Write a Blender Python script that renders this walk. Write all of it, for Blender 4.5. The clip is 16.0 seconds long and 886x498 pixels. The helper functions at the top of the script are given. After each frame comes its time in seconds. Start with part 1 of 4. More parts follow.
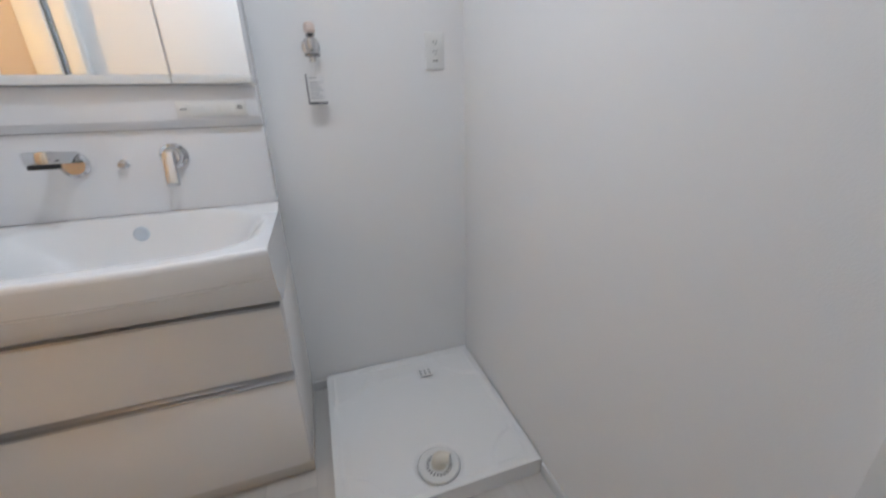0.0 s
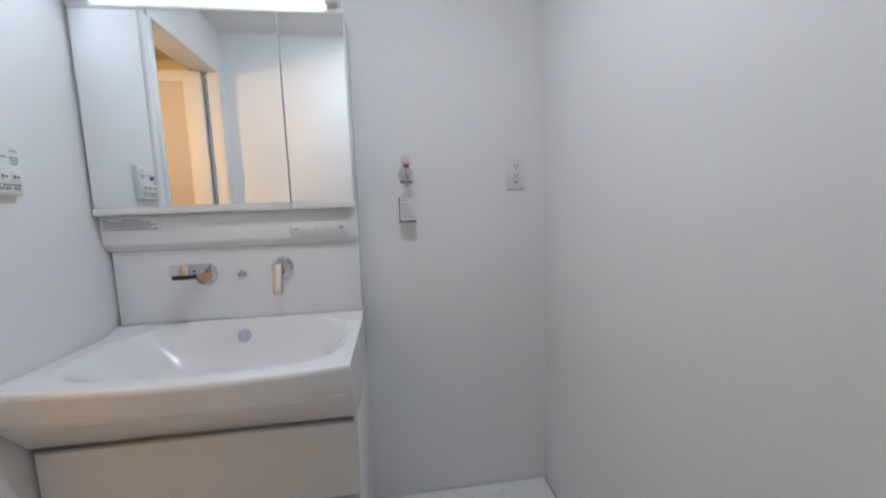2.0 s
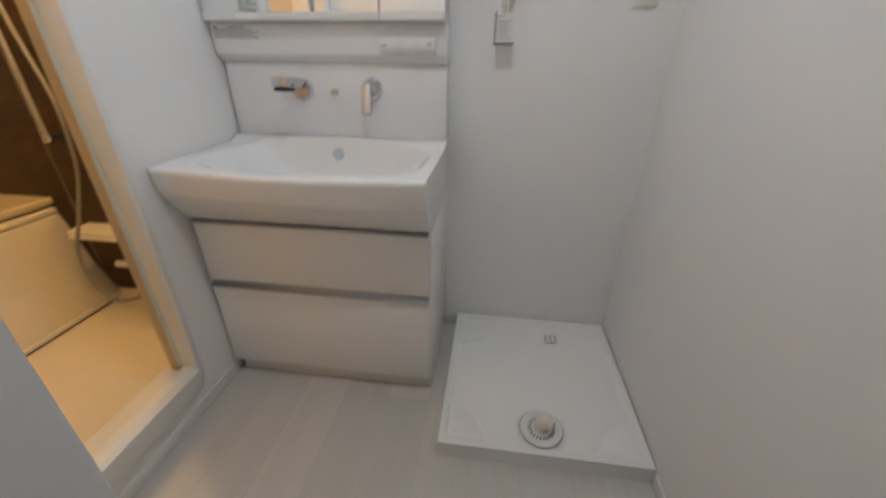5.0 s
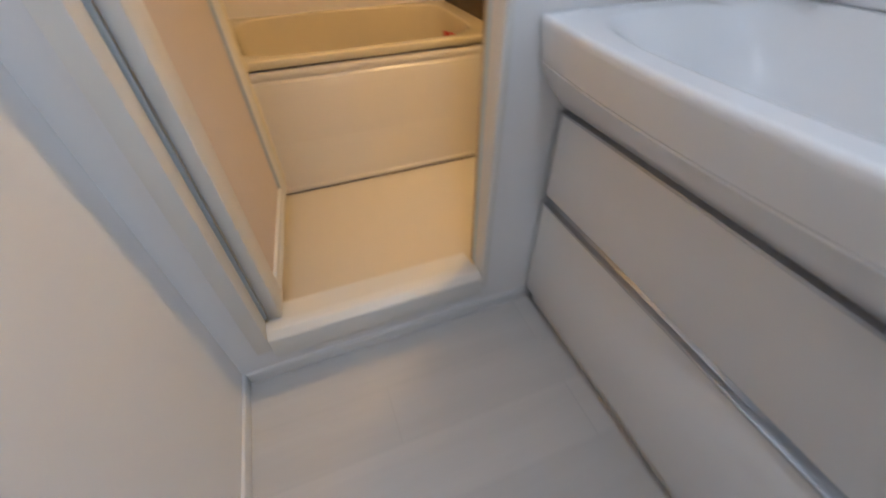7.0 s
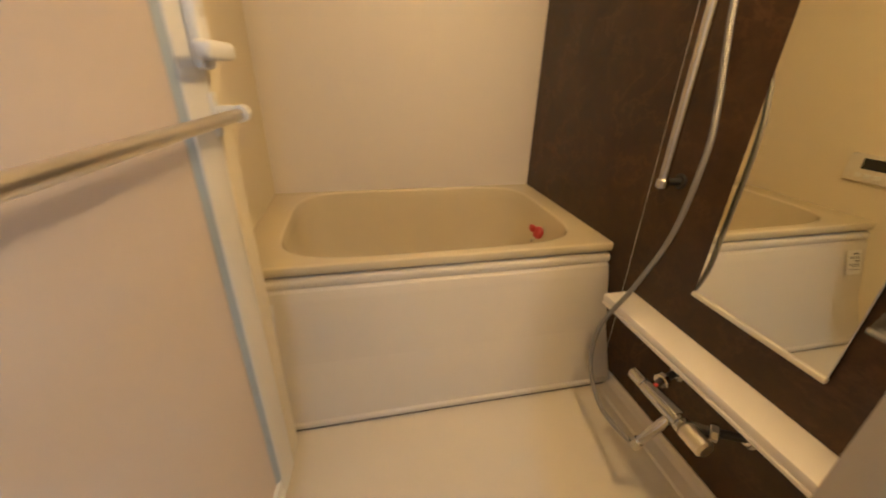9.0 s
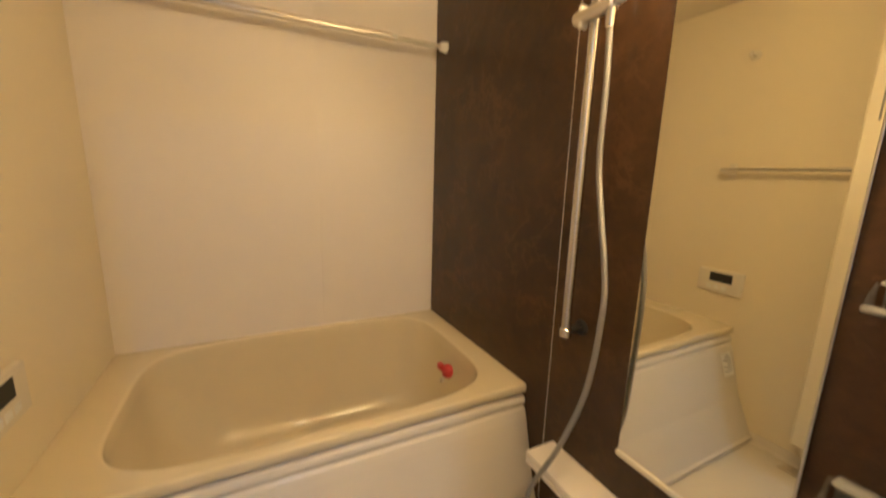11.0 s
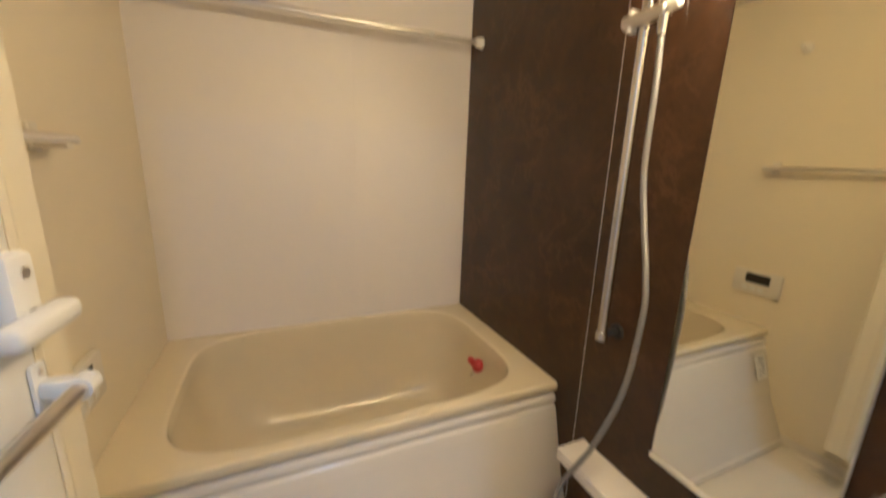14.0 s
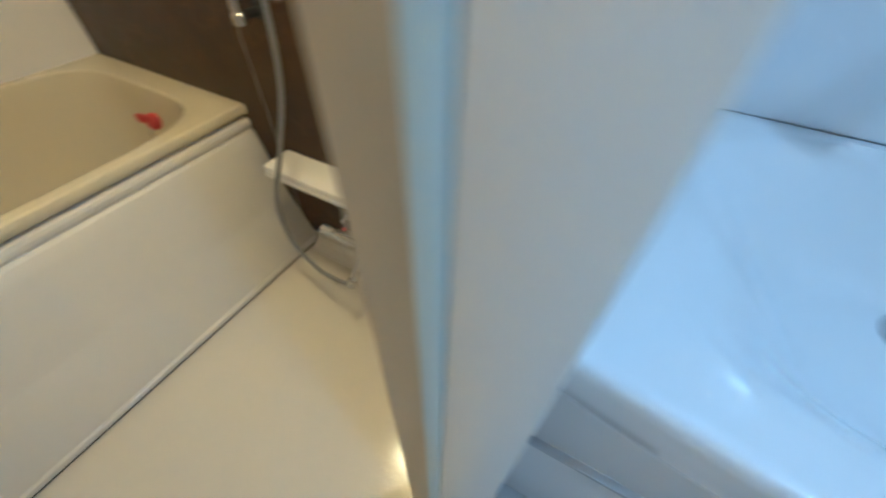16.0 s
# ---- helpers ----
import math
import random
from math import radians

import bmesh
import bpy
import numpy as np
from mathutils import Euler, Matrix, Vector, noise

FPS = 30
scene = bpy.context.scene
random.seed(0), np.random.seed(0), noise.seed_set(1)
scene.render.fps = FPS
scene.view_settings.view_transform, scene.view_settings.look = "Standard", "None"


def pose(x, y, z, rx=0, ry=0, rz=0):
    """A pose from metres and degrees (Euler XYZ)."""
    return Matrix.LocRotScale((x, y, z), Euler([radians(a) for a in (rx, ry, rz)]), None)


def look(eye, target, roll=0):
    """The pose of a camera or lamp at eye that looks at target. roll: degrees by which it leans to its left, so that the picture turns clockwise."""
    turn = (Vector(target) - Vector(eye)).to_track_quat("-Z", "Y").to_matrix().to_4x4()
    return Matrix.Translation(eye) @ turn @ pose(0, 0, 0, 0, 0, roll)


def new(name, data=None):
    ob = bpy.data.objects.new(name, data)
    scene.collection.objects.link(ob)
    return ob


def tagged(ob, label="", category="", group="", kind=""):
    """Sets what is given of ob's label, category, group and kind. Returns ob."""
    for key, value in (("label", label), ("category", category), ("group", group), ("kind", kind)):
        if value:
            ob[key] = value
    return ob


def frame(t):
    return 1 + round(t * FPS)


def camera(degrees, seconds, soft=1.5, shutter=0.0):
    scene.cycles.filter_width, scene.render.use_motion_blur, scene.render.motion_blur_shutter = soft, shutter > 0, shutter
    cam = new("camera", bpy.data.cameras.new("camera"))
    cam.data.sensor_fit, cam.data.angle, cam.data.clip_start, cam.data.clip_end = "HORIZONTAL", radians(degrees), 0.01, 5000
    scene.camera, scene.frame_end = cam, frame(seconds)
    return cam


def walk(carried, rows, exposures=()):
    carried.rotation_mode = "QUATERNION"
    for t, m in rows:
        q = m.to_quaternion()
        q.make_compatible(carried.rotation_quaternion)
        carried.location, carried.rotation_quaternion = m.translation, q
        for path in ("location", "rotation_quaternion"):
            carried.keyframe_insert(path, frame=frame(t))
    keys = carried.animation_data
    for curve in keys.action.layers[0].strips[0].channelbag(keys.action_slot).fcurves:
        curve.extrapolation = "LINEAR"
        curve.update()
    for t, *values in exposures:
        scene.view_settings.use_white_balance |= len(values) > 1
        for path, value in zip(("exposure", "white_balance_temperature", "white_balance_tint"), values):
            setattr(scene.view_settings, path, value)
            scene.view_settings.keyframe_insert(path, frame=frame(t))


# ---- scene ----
cam = camera(99.4, 16.0, soft=2.0, shutter=0.5)
PATH = [
    (0, (0.882, -1.369, 1.09), (1.464, 0.408, 0.381), -1.7),
    (0.5, (0.865, -1.36, 1.079), (1.251, 0.397, 0.204), -2.0),
    (0.6, (0.869, -1.359, 1.079), (1.224, 0.404, 0.205), -1.5),
    (1, (0.866, -1.34, 1.093), (1.206, 0.482, 0.342), -1.0),
    (1.5, (0.866, -1.34, 1.127), (1.135, 0.576, 0.619), -0.9),
    (2, (0.869, -1.35, 1.156), (1.124, 0.621, 0.934), -2.0),
    (2.5, (0.879, -1.355, 1.196), (1.116, 0.631, 1.147), -1.7),
    (3, (0.879, -1.362, 1.213), (1.063, 0.627, 1.314), -2.5),
    (3.5, (0.876, -1.354, 1.205), (0.976, 0.643, 1.229), -2.8),
    (4, (0.886, -1.356, 1.166), (0.883, 0.631, 0.936), -3.3),
    (4.5, (0.9, -1.373, 1.126), (0.803, 0.539, 0.548), -2.1),
    (4.7, (0.908, -1.384, 1.106), (0.794, 0.469, 0.362), -0.7),
    (6.8, (0.732, -0.942, 0.952), (-0.553, -0.341, -0.457), -2.7),
    (7, (0.646, -0.916, 0.959), (-0.713, -0.42, -0.421), -0.9),
    (7.5, (0.474, -0.881, 0.969), (-1.094, -0.727, -0.263), -0.9),
    (8, (0.288, -0.869, 1.012), (-1.415, -0.894, -0.038), 0.7),
    (8.2, (0.217, -0.885, 1.022), (-1.523, -0.851, 0.037), 1.6),
    (10.3, (-0.172, -0.772, 1.075), (-1.769, 0.108, 0.252), 1.3),
    (10.5, (-0.176, -0.782, 1.12), (-1.813, 0.105, 0.391), 1.9),
    (11, (-0.179, -0.76, 1.168), (-1.931, 0.124, 0.786), 1.6),
    (11.5, (-0.17, -0.76, 1.225), (-1.992, 0.062, 1.196), 1.0),
    (12, (-0.157, -0.767, 1.259), (-1.982, 0.017, 1.494), 1.1),
    (12.5, (-0.144, -0.77, 1.289), (-1.928, 0.01, 1.743), 0.6),
    (13, (-0.144, -0.77, 1.292), (-1.937, 0.026, 1.682), -0.0),
    (13.5, (-0.159, -0.782, 1.251), (-1.999, 0.001, 1.293), 1.1),
    (14, (-0.188, -0.819, 1.214), (-1.970, -0.031, 0.759), 2.0),
    (14.5, (-0.18, -0.818, 1.126), (-1.782, -0.008, 0.243), 0.1),
    (15, (-0.167, -0.797, 1.079), (-1.543, 0.08, -0.077), -1.1),
    (15.5, (-0.112, -0.731, 1.036), (-1.138, 0.298, -0.339), -0.1),
    (16, (-0.002, -0.647, 1.045), (-0.648, 0.542, -0.427), 1.2),
]
walk(cam, [(t, look(eye, target, roll)) for t, eye, target, roll in PATH],
     exposures=[(0.0, 0.43, 6200, 10), (1.0, 0.41, 6200, 10), (1.8, 0.28, 6150, 10), (2.5, 0.09, 6100, 9), (3.5, 0.04, 6200, 10), (4.0, 0.07, 6350, 10), (4.7, 0.10, 6850, 10),
                (6.8, 0.24, 5750, 10), (7.5, 0.20, 5750, 11), (8.2, 0.26, 5550, 9), (10.3, 0.23, 5600, 6), (11.2, 0.40, 5150, 6), (12.0, 0.48, 4660, 7), (13.0, 0.43, 4580, 7),
                (14.2, 0.37, 4400, 5), (15.0, 0.40, 4250, 4), (15.5, 0.30, 4280, -1), (16.0, 0.38, 4120, -8)])

# ---- plan, in metres ----
WX1, WY0, WZ = 1.428, -1.248, 2.15            # washroom: x 0..WX1, y WY0..0, ceiling
BX0, BX1 = -1.876, -0.111                     # bath: far wall, inner face of the door wall
BY0, BY1 = -1.258, 0.034                      # bath: cream side wall, brown wall
BZ0, BZ1 = -0.045, 2.0                        # bath: floor, ceiling
OY0, OY1, OZ0, OZ1 = -1.180, -0.555, 0.118, 1.925   # opening to the bath (outside of its frame)
RIM = 0.48

# ---- light ----
world = bpy.data.worlds.new("world")
scene.world = world
world.use_nodes = True
world.node_tree.nodes["Background"].inputs[0].default_value = (0.5, 0.6, 0.75, 1)
world.node_tree.nodes["Background"].inputs[1].default_value = 0.02
VANITY_LAMP, BATH_LAMP, FILL_DOWNLIGHT = 6.4, 87.0, 235.0
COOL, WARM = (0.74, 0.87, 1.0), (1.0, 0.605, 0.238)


# ---- materials ----
def material(name, color, rough=0.5, metal=0.0, bump=0.0, scale=200.0, vary=0.04, coat=0.0, stretch=(1, 1, 1), big=2.5, spec=0.5):
    m = bpy.data.materials.new(name)
    m.use_nodes = True
    n, l = m.node_tree.nodes, m.node_tree.links
    p = n["Principled BSDF"]
    p.inputs["Roughness"].default_value = rough
    p.inputs["Metallic"].default_value = metal
    p.inputs["Coat Weight"].default_value = coat
    p.inputs["Specular IOR Level"].default_value = spec
    geo = n.new("ShaderNodeNewGeometry")
    mp = n.new("ShaderNodeMapping")
    mp.inputs["Scale"].default_value = stretch
    l.new(geo.outputs["Position"], mp.inputs["Vector"])
    large, fine = n.new("ShaderNodeTexNoise"), n.new("ShaderNodeTexNoise")
    large.inputs["Scale"].default_value, large.inputs["Detail"].default_value = big, 4
    fine.inputs["Scale"].default_value, fine.inputs["Detail"].default_value = scale, 3
    l.new(mp.outputs[0], large.inputs["Vector"])
    l.new(mp.outputs[0], fine.inputs["Vector"])
    ramp = n.new("ShaderNodeMix")
    ramp.data_type = "RGBA"
    ramp.inputs["A"].default_value = (*[c * (1 - vary) for c in color], 1)
    ramp.inputs["B"].default_value = (*[min(1, c * (1 + vary)) for c in color], 1)
    add = n.new("ShaderNodeMath")
    add.operation = "MULTIPLY_ADD"
    add.inputs[1].default_value = 0.4
    l.new(fine.outputs["Fac"], add.inputs[0])
    half = n.new("ShaderNodeMath")
    half.operation = "MULTIPLY"
    half.inputs[1].default_value = 0.6
    l.new(large.outputs["Fac"], half.inputs[0])
    l.new(half.outputs[0], add.inputs[2])
    l.new(add.outputs[0], ramp.inputs["Factor"])
    l.new(ramp.outputs["Result"], p.inputs["Base Color"])
    if rough > 0.02:
        rr = n.new("ShaderNodeMapRange")
        rr.inputs["To Min"].default_value, rr.inputs["To Max"].default_value = rough * 0.85, min(1, rough * 1.15)
        l.new(large.outputs["Fac"], rr.inputs["Value"])
        l.new(rr.outputs[0], p.inputs["Roughness"])
    if bump:
        b = n.new("ShaderNodeBump")
        b.inputs["Strength"].default_value, b.inputs["Distance"].default_value = bump, 0.001
        l.new(fine.outputs["Fac"], b.inputs["Height"])
        l.new(b.outputs[0], p.inputs["Normal"])
    return m


def glow(name, color, power):
    m = bpy.data.materials.new(name)
    m.use_nodes = True
    p = m.node_tree.nodes["Principled BSDF"]
    p.inputs["Base Color"].default_value = (0.85, 0.85, 0.85, 1)
    p.inputs["Emission Color"].default_value = (*color, 1)
    p.inputs["Emission Strength"].default_value = power
    return m


def vinyl_floor():
    m = material("vinyl_floor", (0.62, 0.60, 0.575), 0.42, bump=0.25, scale=90, vary=0.12, stretch=(1, 0.06, 1), big=14)
    n, l = m.node_tree.nodes, m.node_tree.links
    p = n["Principled BSDF"]
    old = p.inputs["Base Color"].links[0].from_socket
    geo = n.new("ShaderNodeNewGeometry")
    turn = n.new("ShaderNodeMapping")
    turn.inputs["Rotation"].default_value = (0, 0, radians(90))
    brick = n.new("ShaderNodeTexBrick")
    brick.inputs["Color1"].default_value, brick.inputs["Color2"].default_value = (0.93, 0.93, 0.93, 1), (1.06, 1.05, 1.04, 1)
    brick.inputs["Mortar"].default_value = (0.86, 0.86, 0.86, 1)
    for key, value in (("Scale", 1.0), ("Mortar Size", 0.0012), ("Brick Width", 0.9), ("Row Height", 0.15)):
        brick.inputs[key].default_value = value
    mul = n.new("ShaderNodeMix")
    mul.data_type, mul.blend_type = "RGBA", "MULTIPLY"
    mul.inputs["Factor"].default_value = 1
    l.new(geo.outputs["Position"], turn.inputs["Vector"])
    l.new(turn.outputs[0], brick.inputs["Vector"])
    l.new(old, mul.inputs["A"])
    l.new(brick.outputs["Color"], mul.inputs["B"])
    l.new(mul.outputs["Result"], p.inputs["Base Color"])
    return m


def brown_panel():
    """Rust-brown leather look: cloudy patches, fine mottle and thin pale veins, under a clear gloss."""
    m = bpy.data.materials.new("brown_leather_panel")
    m.use_nodes = True
    n, l = m.node_tree.nodes, m.node_tree.links
    p = n["Principled BSDF"]
    geo = n.new("ShaderNodeNewGeometry")

    def noise(scale, detail, distortion, rough=0.6):
        t = n.new("ShaderNodeTexNoise")
        for key, value in (("Scale", scale), ("Detail", detail), ("Distortion", distortion), ("Roughness", rough)):
            t.inputs[key].default_value = value
        l.new(geo.outputs["Position"], t.inputs["Vector"])
        return t.outputs["Fac"]

    def math_node(operation, a, b):
        t = n.new("ShaderNodeMath")
        t.operation, t.use_clamp = operation, operation == "MULTIPLY"
        for k, value in enumerate((a, b)):
            if isinstance(value, float):
                t.inputs[k].default_value = value
            else:
                l.new(value, t.inputs[k])
        return t.outputs[0]

    def band(value, lo, hi, out_lo, out_hi):
        t = n.new("ShaderNodeMapRange")
        for key, v in (("From Min", lo), ("From Max", hi), ("To Min", out_lo), ("To Max", out_hi)):
            t.inputs[key].default_value = v
        l.new(value, t.inputs["Value"])
        return t.outputs[0]

    cloud, mottle, patch = noise(4.0, 6, 0.5), noise(24.0, 8, 0.3, 0.74), noise(3.2, 3, 0.0)
    tone = math_node("ADD", math_node("MULTIPLY", cloud, 0.5), math_node("MULTIPLY", mottle, 0.5))
    ramp = n.new("ShaderNodeValToRGB")
    ramp.color_ramp.elements[0].position, ramp.color_ramp.elements[0].color = 0.36, (0.027, 0.0123, 0.0043, 1)
    ramp.color_ramp.elements[1].position, ramp.color_ramp.elements[1].color = 0.64, (0.070, 0.0325, 0.0110, 1)
    l.new(tone, ramp.inputs[0])
    ridge = math_node("ABSOLUTE", math_node("SUBTRACT", noise(5.0, 7, 0.35, 0.66), 0.5), 0.0)
    vein = math_node("MULTIPLY", band(ridge, 0.0, 0.030, 0.24, 0.0), band(patch, 0.40, 0.58, 0.15, 1.0))
    mix = n.new("ShaderNodeMix")
    mix.data_type = "RGBA"
    mix.inputs["B"].default_value = (0.18, 0.085, 0.034, 1)
    l.new(vein, mix.inputs["Factor"])
    l.new(ramp.outputs[0], mix.inputs["A"])
    l.new(mix.outputs["Result"], p.inputs["Base Color"])
    l.new(band(mottle, 0.3, 0.7, 0.40, 0.58), p.inputs["Roughness"])
    p.inputs["Specular IOR Level"].default_value = 0.25
    p.inputs["Coat Weight"].default_value, p.inputs["Coat Roughness"].default_value = 0.38, 0.045
    b = n.new("ShaderNodeBump")
    b.inputs["Strength"].default_value, b.inputs["Distance"].default_value = 0.35, 0.001
    l.new(mottle, b.inputs["Height"])
    l.new(b.outputs[0], p.inputs["Normal"])
    return m


def clear_plastic(name, tint=(0.93, 0.94, 0.94), rough=0.14, milk=0.0):
    """Thin clear acrylic: see-through, with white mixed in by milk for pale reflections, with a gloss that grows
    towards the edges.
    """
    m = bpy.data.materials.new(name)
    m.use_nodes = True
    n, l = m.node_tree.nodes, m.node_tree.links
    n.remove(n["Principled BSDF"])
    clear, gloss, mix, rim = n.new("ShaderNodeBsdfTransparent"), n.new("ShaderNodeBsdfGlossy"), n.new("ShaderNodeMixShader"), n.new("ShaderNodeFresnel")
    clear.inputs["Color"].default_value = (*tint, 1)
    gloss.inputs["Roughness"].default_value = rough
    rim.inputs["IOR"].default_value = 1.3
    l.new(rim.outputs[0], mix.inputs[0])
    l.new(clear.outputs[0], mix.inputs[1])
    l.new(gloss.outputs[0], mix.inputs[2])
    haze, both = n.new("ShaderNodeBsdfDiffuse"), n.new("ShaderNodeMixShader")
    haze.inputs["Color"].default_value = (0.85, 0.86, 0.88, 1)
    both.inputs[0].default_value = milk
    l.new(mix.outputs[0], both.inputs[1])
    l.new(haze.outputs[0], both.inputs[2])
    l.new(both.outputs[0], n["Material Output"].inputs["Surface"])
    return m


WALLPAPER = material("white_wallpaper", (0.85, 0.845, 0.84), 0.75, bump=0.35, scale=420, vary=0.02)
CEILPAPER = material("ceiling_paper", (0.80, 0.80, 0.80), 0.85, bump=0.3, scale=300, vary=0.02)
VINYL = vinyl_floor()
TRIM = material("white_trim", (0.78, 0.78, 0.77), 0.4, bump=0.05, scale=120, vary=0.02)
LAMINATE = material("white_laminate", (0.84, 0.82, 0.80), 0.25, vary=0.015, scale=60)
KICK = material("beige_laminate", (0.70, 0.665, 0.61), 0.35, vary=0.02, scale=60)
CERAMIC = material("white_ceramic", (0.84, 0.84, 0.84), 0.20, vary=0.01, scale=40, coat=0.3)
PANELW = material("white_panel", (0.82, 0.82, 0.83), 0.22, vary=0.01, scale=40)
PLASTIC = material("white_plastic", (0.80, 0.80, 0.78), 0.35, vary=0.015, scale=80)
PANPLASTIC = material("pan_plastic", (0.87, 0.87, 0.86), 0.3, bump=0.06, scale=260, vary=0.02)
IVORY = material("ivory_plastic", (0.76, 0.72, 0.63), 0.35, vary=0.02, scale=80)
ALU = material("brushed_aluminium", (0.52, 0.52, 0.53), 0.32, 1.0, bump=0.1, scale=300, vary=0.05, stretch=(0.05, 1, 1))
CHROME = material("chrome", (0.62, 0.62, 0.63), 0.06, 1.0, vary=0.02, scale=30)
# chrome darkened to stand for the dark surroundings it would mirror
DARKREFLECT = material("dark_reflection_chrome", (0.26, 0.26, 0.27), 0.12, 1.0, vary=0.04, scale=40)
STEEL = material("satin_steel", (0.80, 0.77, 0.72), 0.32, 1.0, vary=0.04, scale=60)
MIRROR = material("mirror_glass", (0.90, 0.91, 0.91), 0.0, 1.0, vary=0.002, scale=5)
BATHMIRROR = material("bath_mirror_glass", (0.88, 0.87, 0.76), 0.0, 1.0, vary=0.002, scale=5)
OVERFLOW = material("blue_grey_plastic", (0.50, 0.56, 0.62), 0.3, vary=0.03)
PALEGREY = material("pale_grey_plastic", (0.50, 0.50, 0.49), 0.5, vary=0.03)
DARK = material("dark_gap", (0.02, 0.02, 0.02), 0.7, vary=0.05)
GREY = material("grey_rubber", (0.22, 0.22, 0.22), 0.6, vary=0.05)
SPRAY = material("spray_plate", (0.05, 0.05, 0.05), 0.4, vary=0.08)
INK = material("printed_ink", (0.09, 0.10, 0.12), 0.6, vary=0.05)
GREENINK = material("green_ink", (0.10, 0.22, 0.19), 0.6, vary=0.05)
PAPER = material("label_paper", (0.80, 0.80, 0.80), 0.6, vary=0.02)
CREAM = material("cream_bath_panel", (0.80, 0.725, 0.545), 0.30, bump=0.04, scale=300, vary=0.015)
WHITEBATH = material("white_bath_panel", (0.85, 0.81, 0.775), 0.45, bump=0.14, scale=240, vary=0.02, stretch=(1, 1, 0.12))
BATHCEIL = material("bath_ceiling_panel", (0.77, 0.70, 0.54), 0.35, vary=0.015, scale=60)
TUB = material("beige_acrylic_tub", (0.76, 0.68, 0.485), 0.075, vary=0.012, scale=30, coat=0.3)
APRON = material("white_acrylic_apron", (0.80, 0.76, 0.69), 0.2, vary=0.012, scale=30)
BATHFLOOR = material("bath_floor", (0.78, 0.73, 0.635), 0.09, bump=0.5, scale=75, vary=0.03, big=5)
BROWN = brown_panel()
HOSE = material("metal_hose", (0.30, 0.30, 0.31), 0.42, 0.45, bump=0.4, scale=500, vary=0.08)
RED = material("red_plastic", (0.50, 0.045, 0.045), 0.35, vary=0.06, scale=40)
FROST = material("frosted_panel", (0.66, 0.58, 0.52), 0.45, bump=0.2, scale=160, vary=0.02)
DOORWHITE = material("door_white_aluminium", (0.80, 0.79, 0.75), 0.35, vary=0.015, scale=60)
DOORCREAM = material("cream_door_edge", (0.78, 0.72, 0.55), 0.38, vary=0.02, scale=60)
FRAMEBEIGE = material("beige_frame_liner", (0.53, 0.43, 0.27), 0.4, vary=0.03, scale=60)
SLOTBEIGE = material("beige_shade_plastic", (0.70, 0.65, 0.55), 0.6)
SHELFW = material("bath_shelf_white", (0.86, 0.83, 0.81), 0.4, vary=0.015, scale=60)
GASKET = material("grey_gasket", (0.40, 0.47, 0.52), 0.5, vary=0.04)
# the blue carries cool washroom light that the door seal reflects
PALESEAL = material("blue_lit_rubber", (0.58, 0.70, 0.74), 0.4, vary=0.03)
ACRYL = clear_plastic("clear_acrylic", milk=0.06)
# more white here paints the highlight along lip, rib and ledge
ACRYLEDGE = clear_plastic("highlight_acrylic_edge", milk=0.22)
VLAMP = glow("vanity_diffuser_glow", COOL, VANITY_LAMP)
BLAMP = glow("bath_globe_glow", WARM, BATH_LAMP)
# weak emission added to make the lamp's base bright beside the globe
BLAMP_BASE = glow("bath_lamp_base_glow", WARM, 2.6)
DLAMP = glow("added_downlight_glow", (0.885, 0.93, 1.0), FILL_DOWNLIGHT)


# ---- building helpers ----
BASE = {}


def bm_box(x0, x1, y0, y1, z0, z1, bevel=0.0, bm=None, segs=2):
    own = bmesh.new()
    bmesh.ops.create_cube(own, size=1)
    for v in own.verts:
        v.co = Vector(((x0 + x1) / 2 + v.co.x * (x1 - x0), (y0 + y1) / 2 + v.co.y * (y1 - y0), (z0 + z1) / 2 + v.co.z * (z1 - z0)))
    if bevel:
        bmesh.ops.bevel(own, geom=own.edges[:], offset=bevel, segments=segs, profile=0.5, affect="EDGES")
    return merge(bm, own)


def merge(bm, own):
    if bm is None:
        return own
    me = bpy.data.meshes.new("tmp")
    own.to_mesh(me)
    own.free()
    bm.from_mesh(me)
    bpy.data.meshes.remove(me)
    return bm


def bm_lathe(profile, centre, axis=(0, 0, 1), segs=32, bm=None):
    """Turns (radius, height) pairs about an axis through centre."""
    own = bmesh.new()
    turn = Vector((0, 0, 1)).rotation_difference(Vector(axis)).to_matrix()
    rings = []
    for r, h in profile:
        if r < 1e-5:
            rings.append([own.verts.new(Vector(centre) + turn @ Vector((0, 0, h)))])
        else:
            rings.append([own.verts.new(Vector(centre) + turn @ Vector((r * math.cos(a), r * math.sin(a), h)))
                          for a in (2 * math.pi * k / segs for k in range(segs))])
    for a, b in zip(rings, rings[1:]):
        for k in range(segs):
            j = (k + 1) % segs
            if len(a) == 1 and len(b) == 1:
                continue
            if len(a) == 1:
                own.faces.new((a[0], b[k], b[j]))
            elif len(b) == 1:
                own.faces.new((a[k], a[j], b[0]))
            else:
                own.faces.new((a[k], a[j], b[j], b[k]))
    bmesh.ops.recalc_face_normals(own, faces=own.faces)
    return merge(bm, own)


def bm_rod(a, b, r, segs=20, bm=None, round_ends=0.0):
    d = (Vector(b) - Vector(a)).length
    e = round_ends
    prof = [(0, 0), (r - e, 0), (r, e), (r, d - e), (r - e, d), (0, d)] if e else [(0, 0), (r, 0), (r, d), (0, d)]
    return bm_lathe(prof, a, Vector(b) - Vector(a), segs, bm)


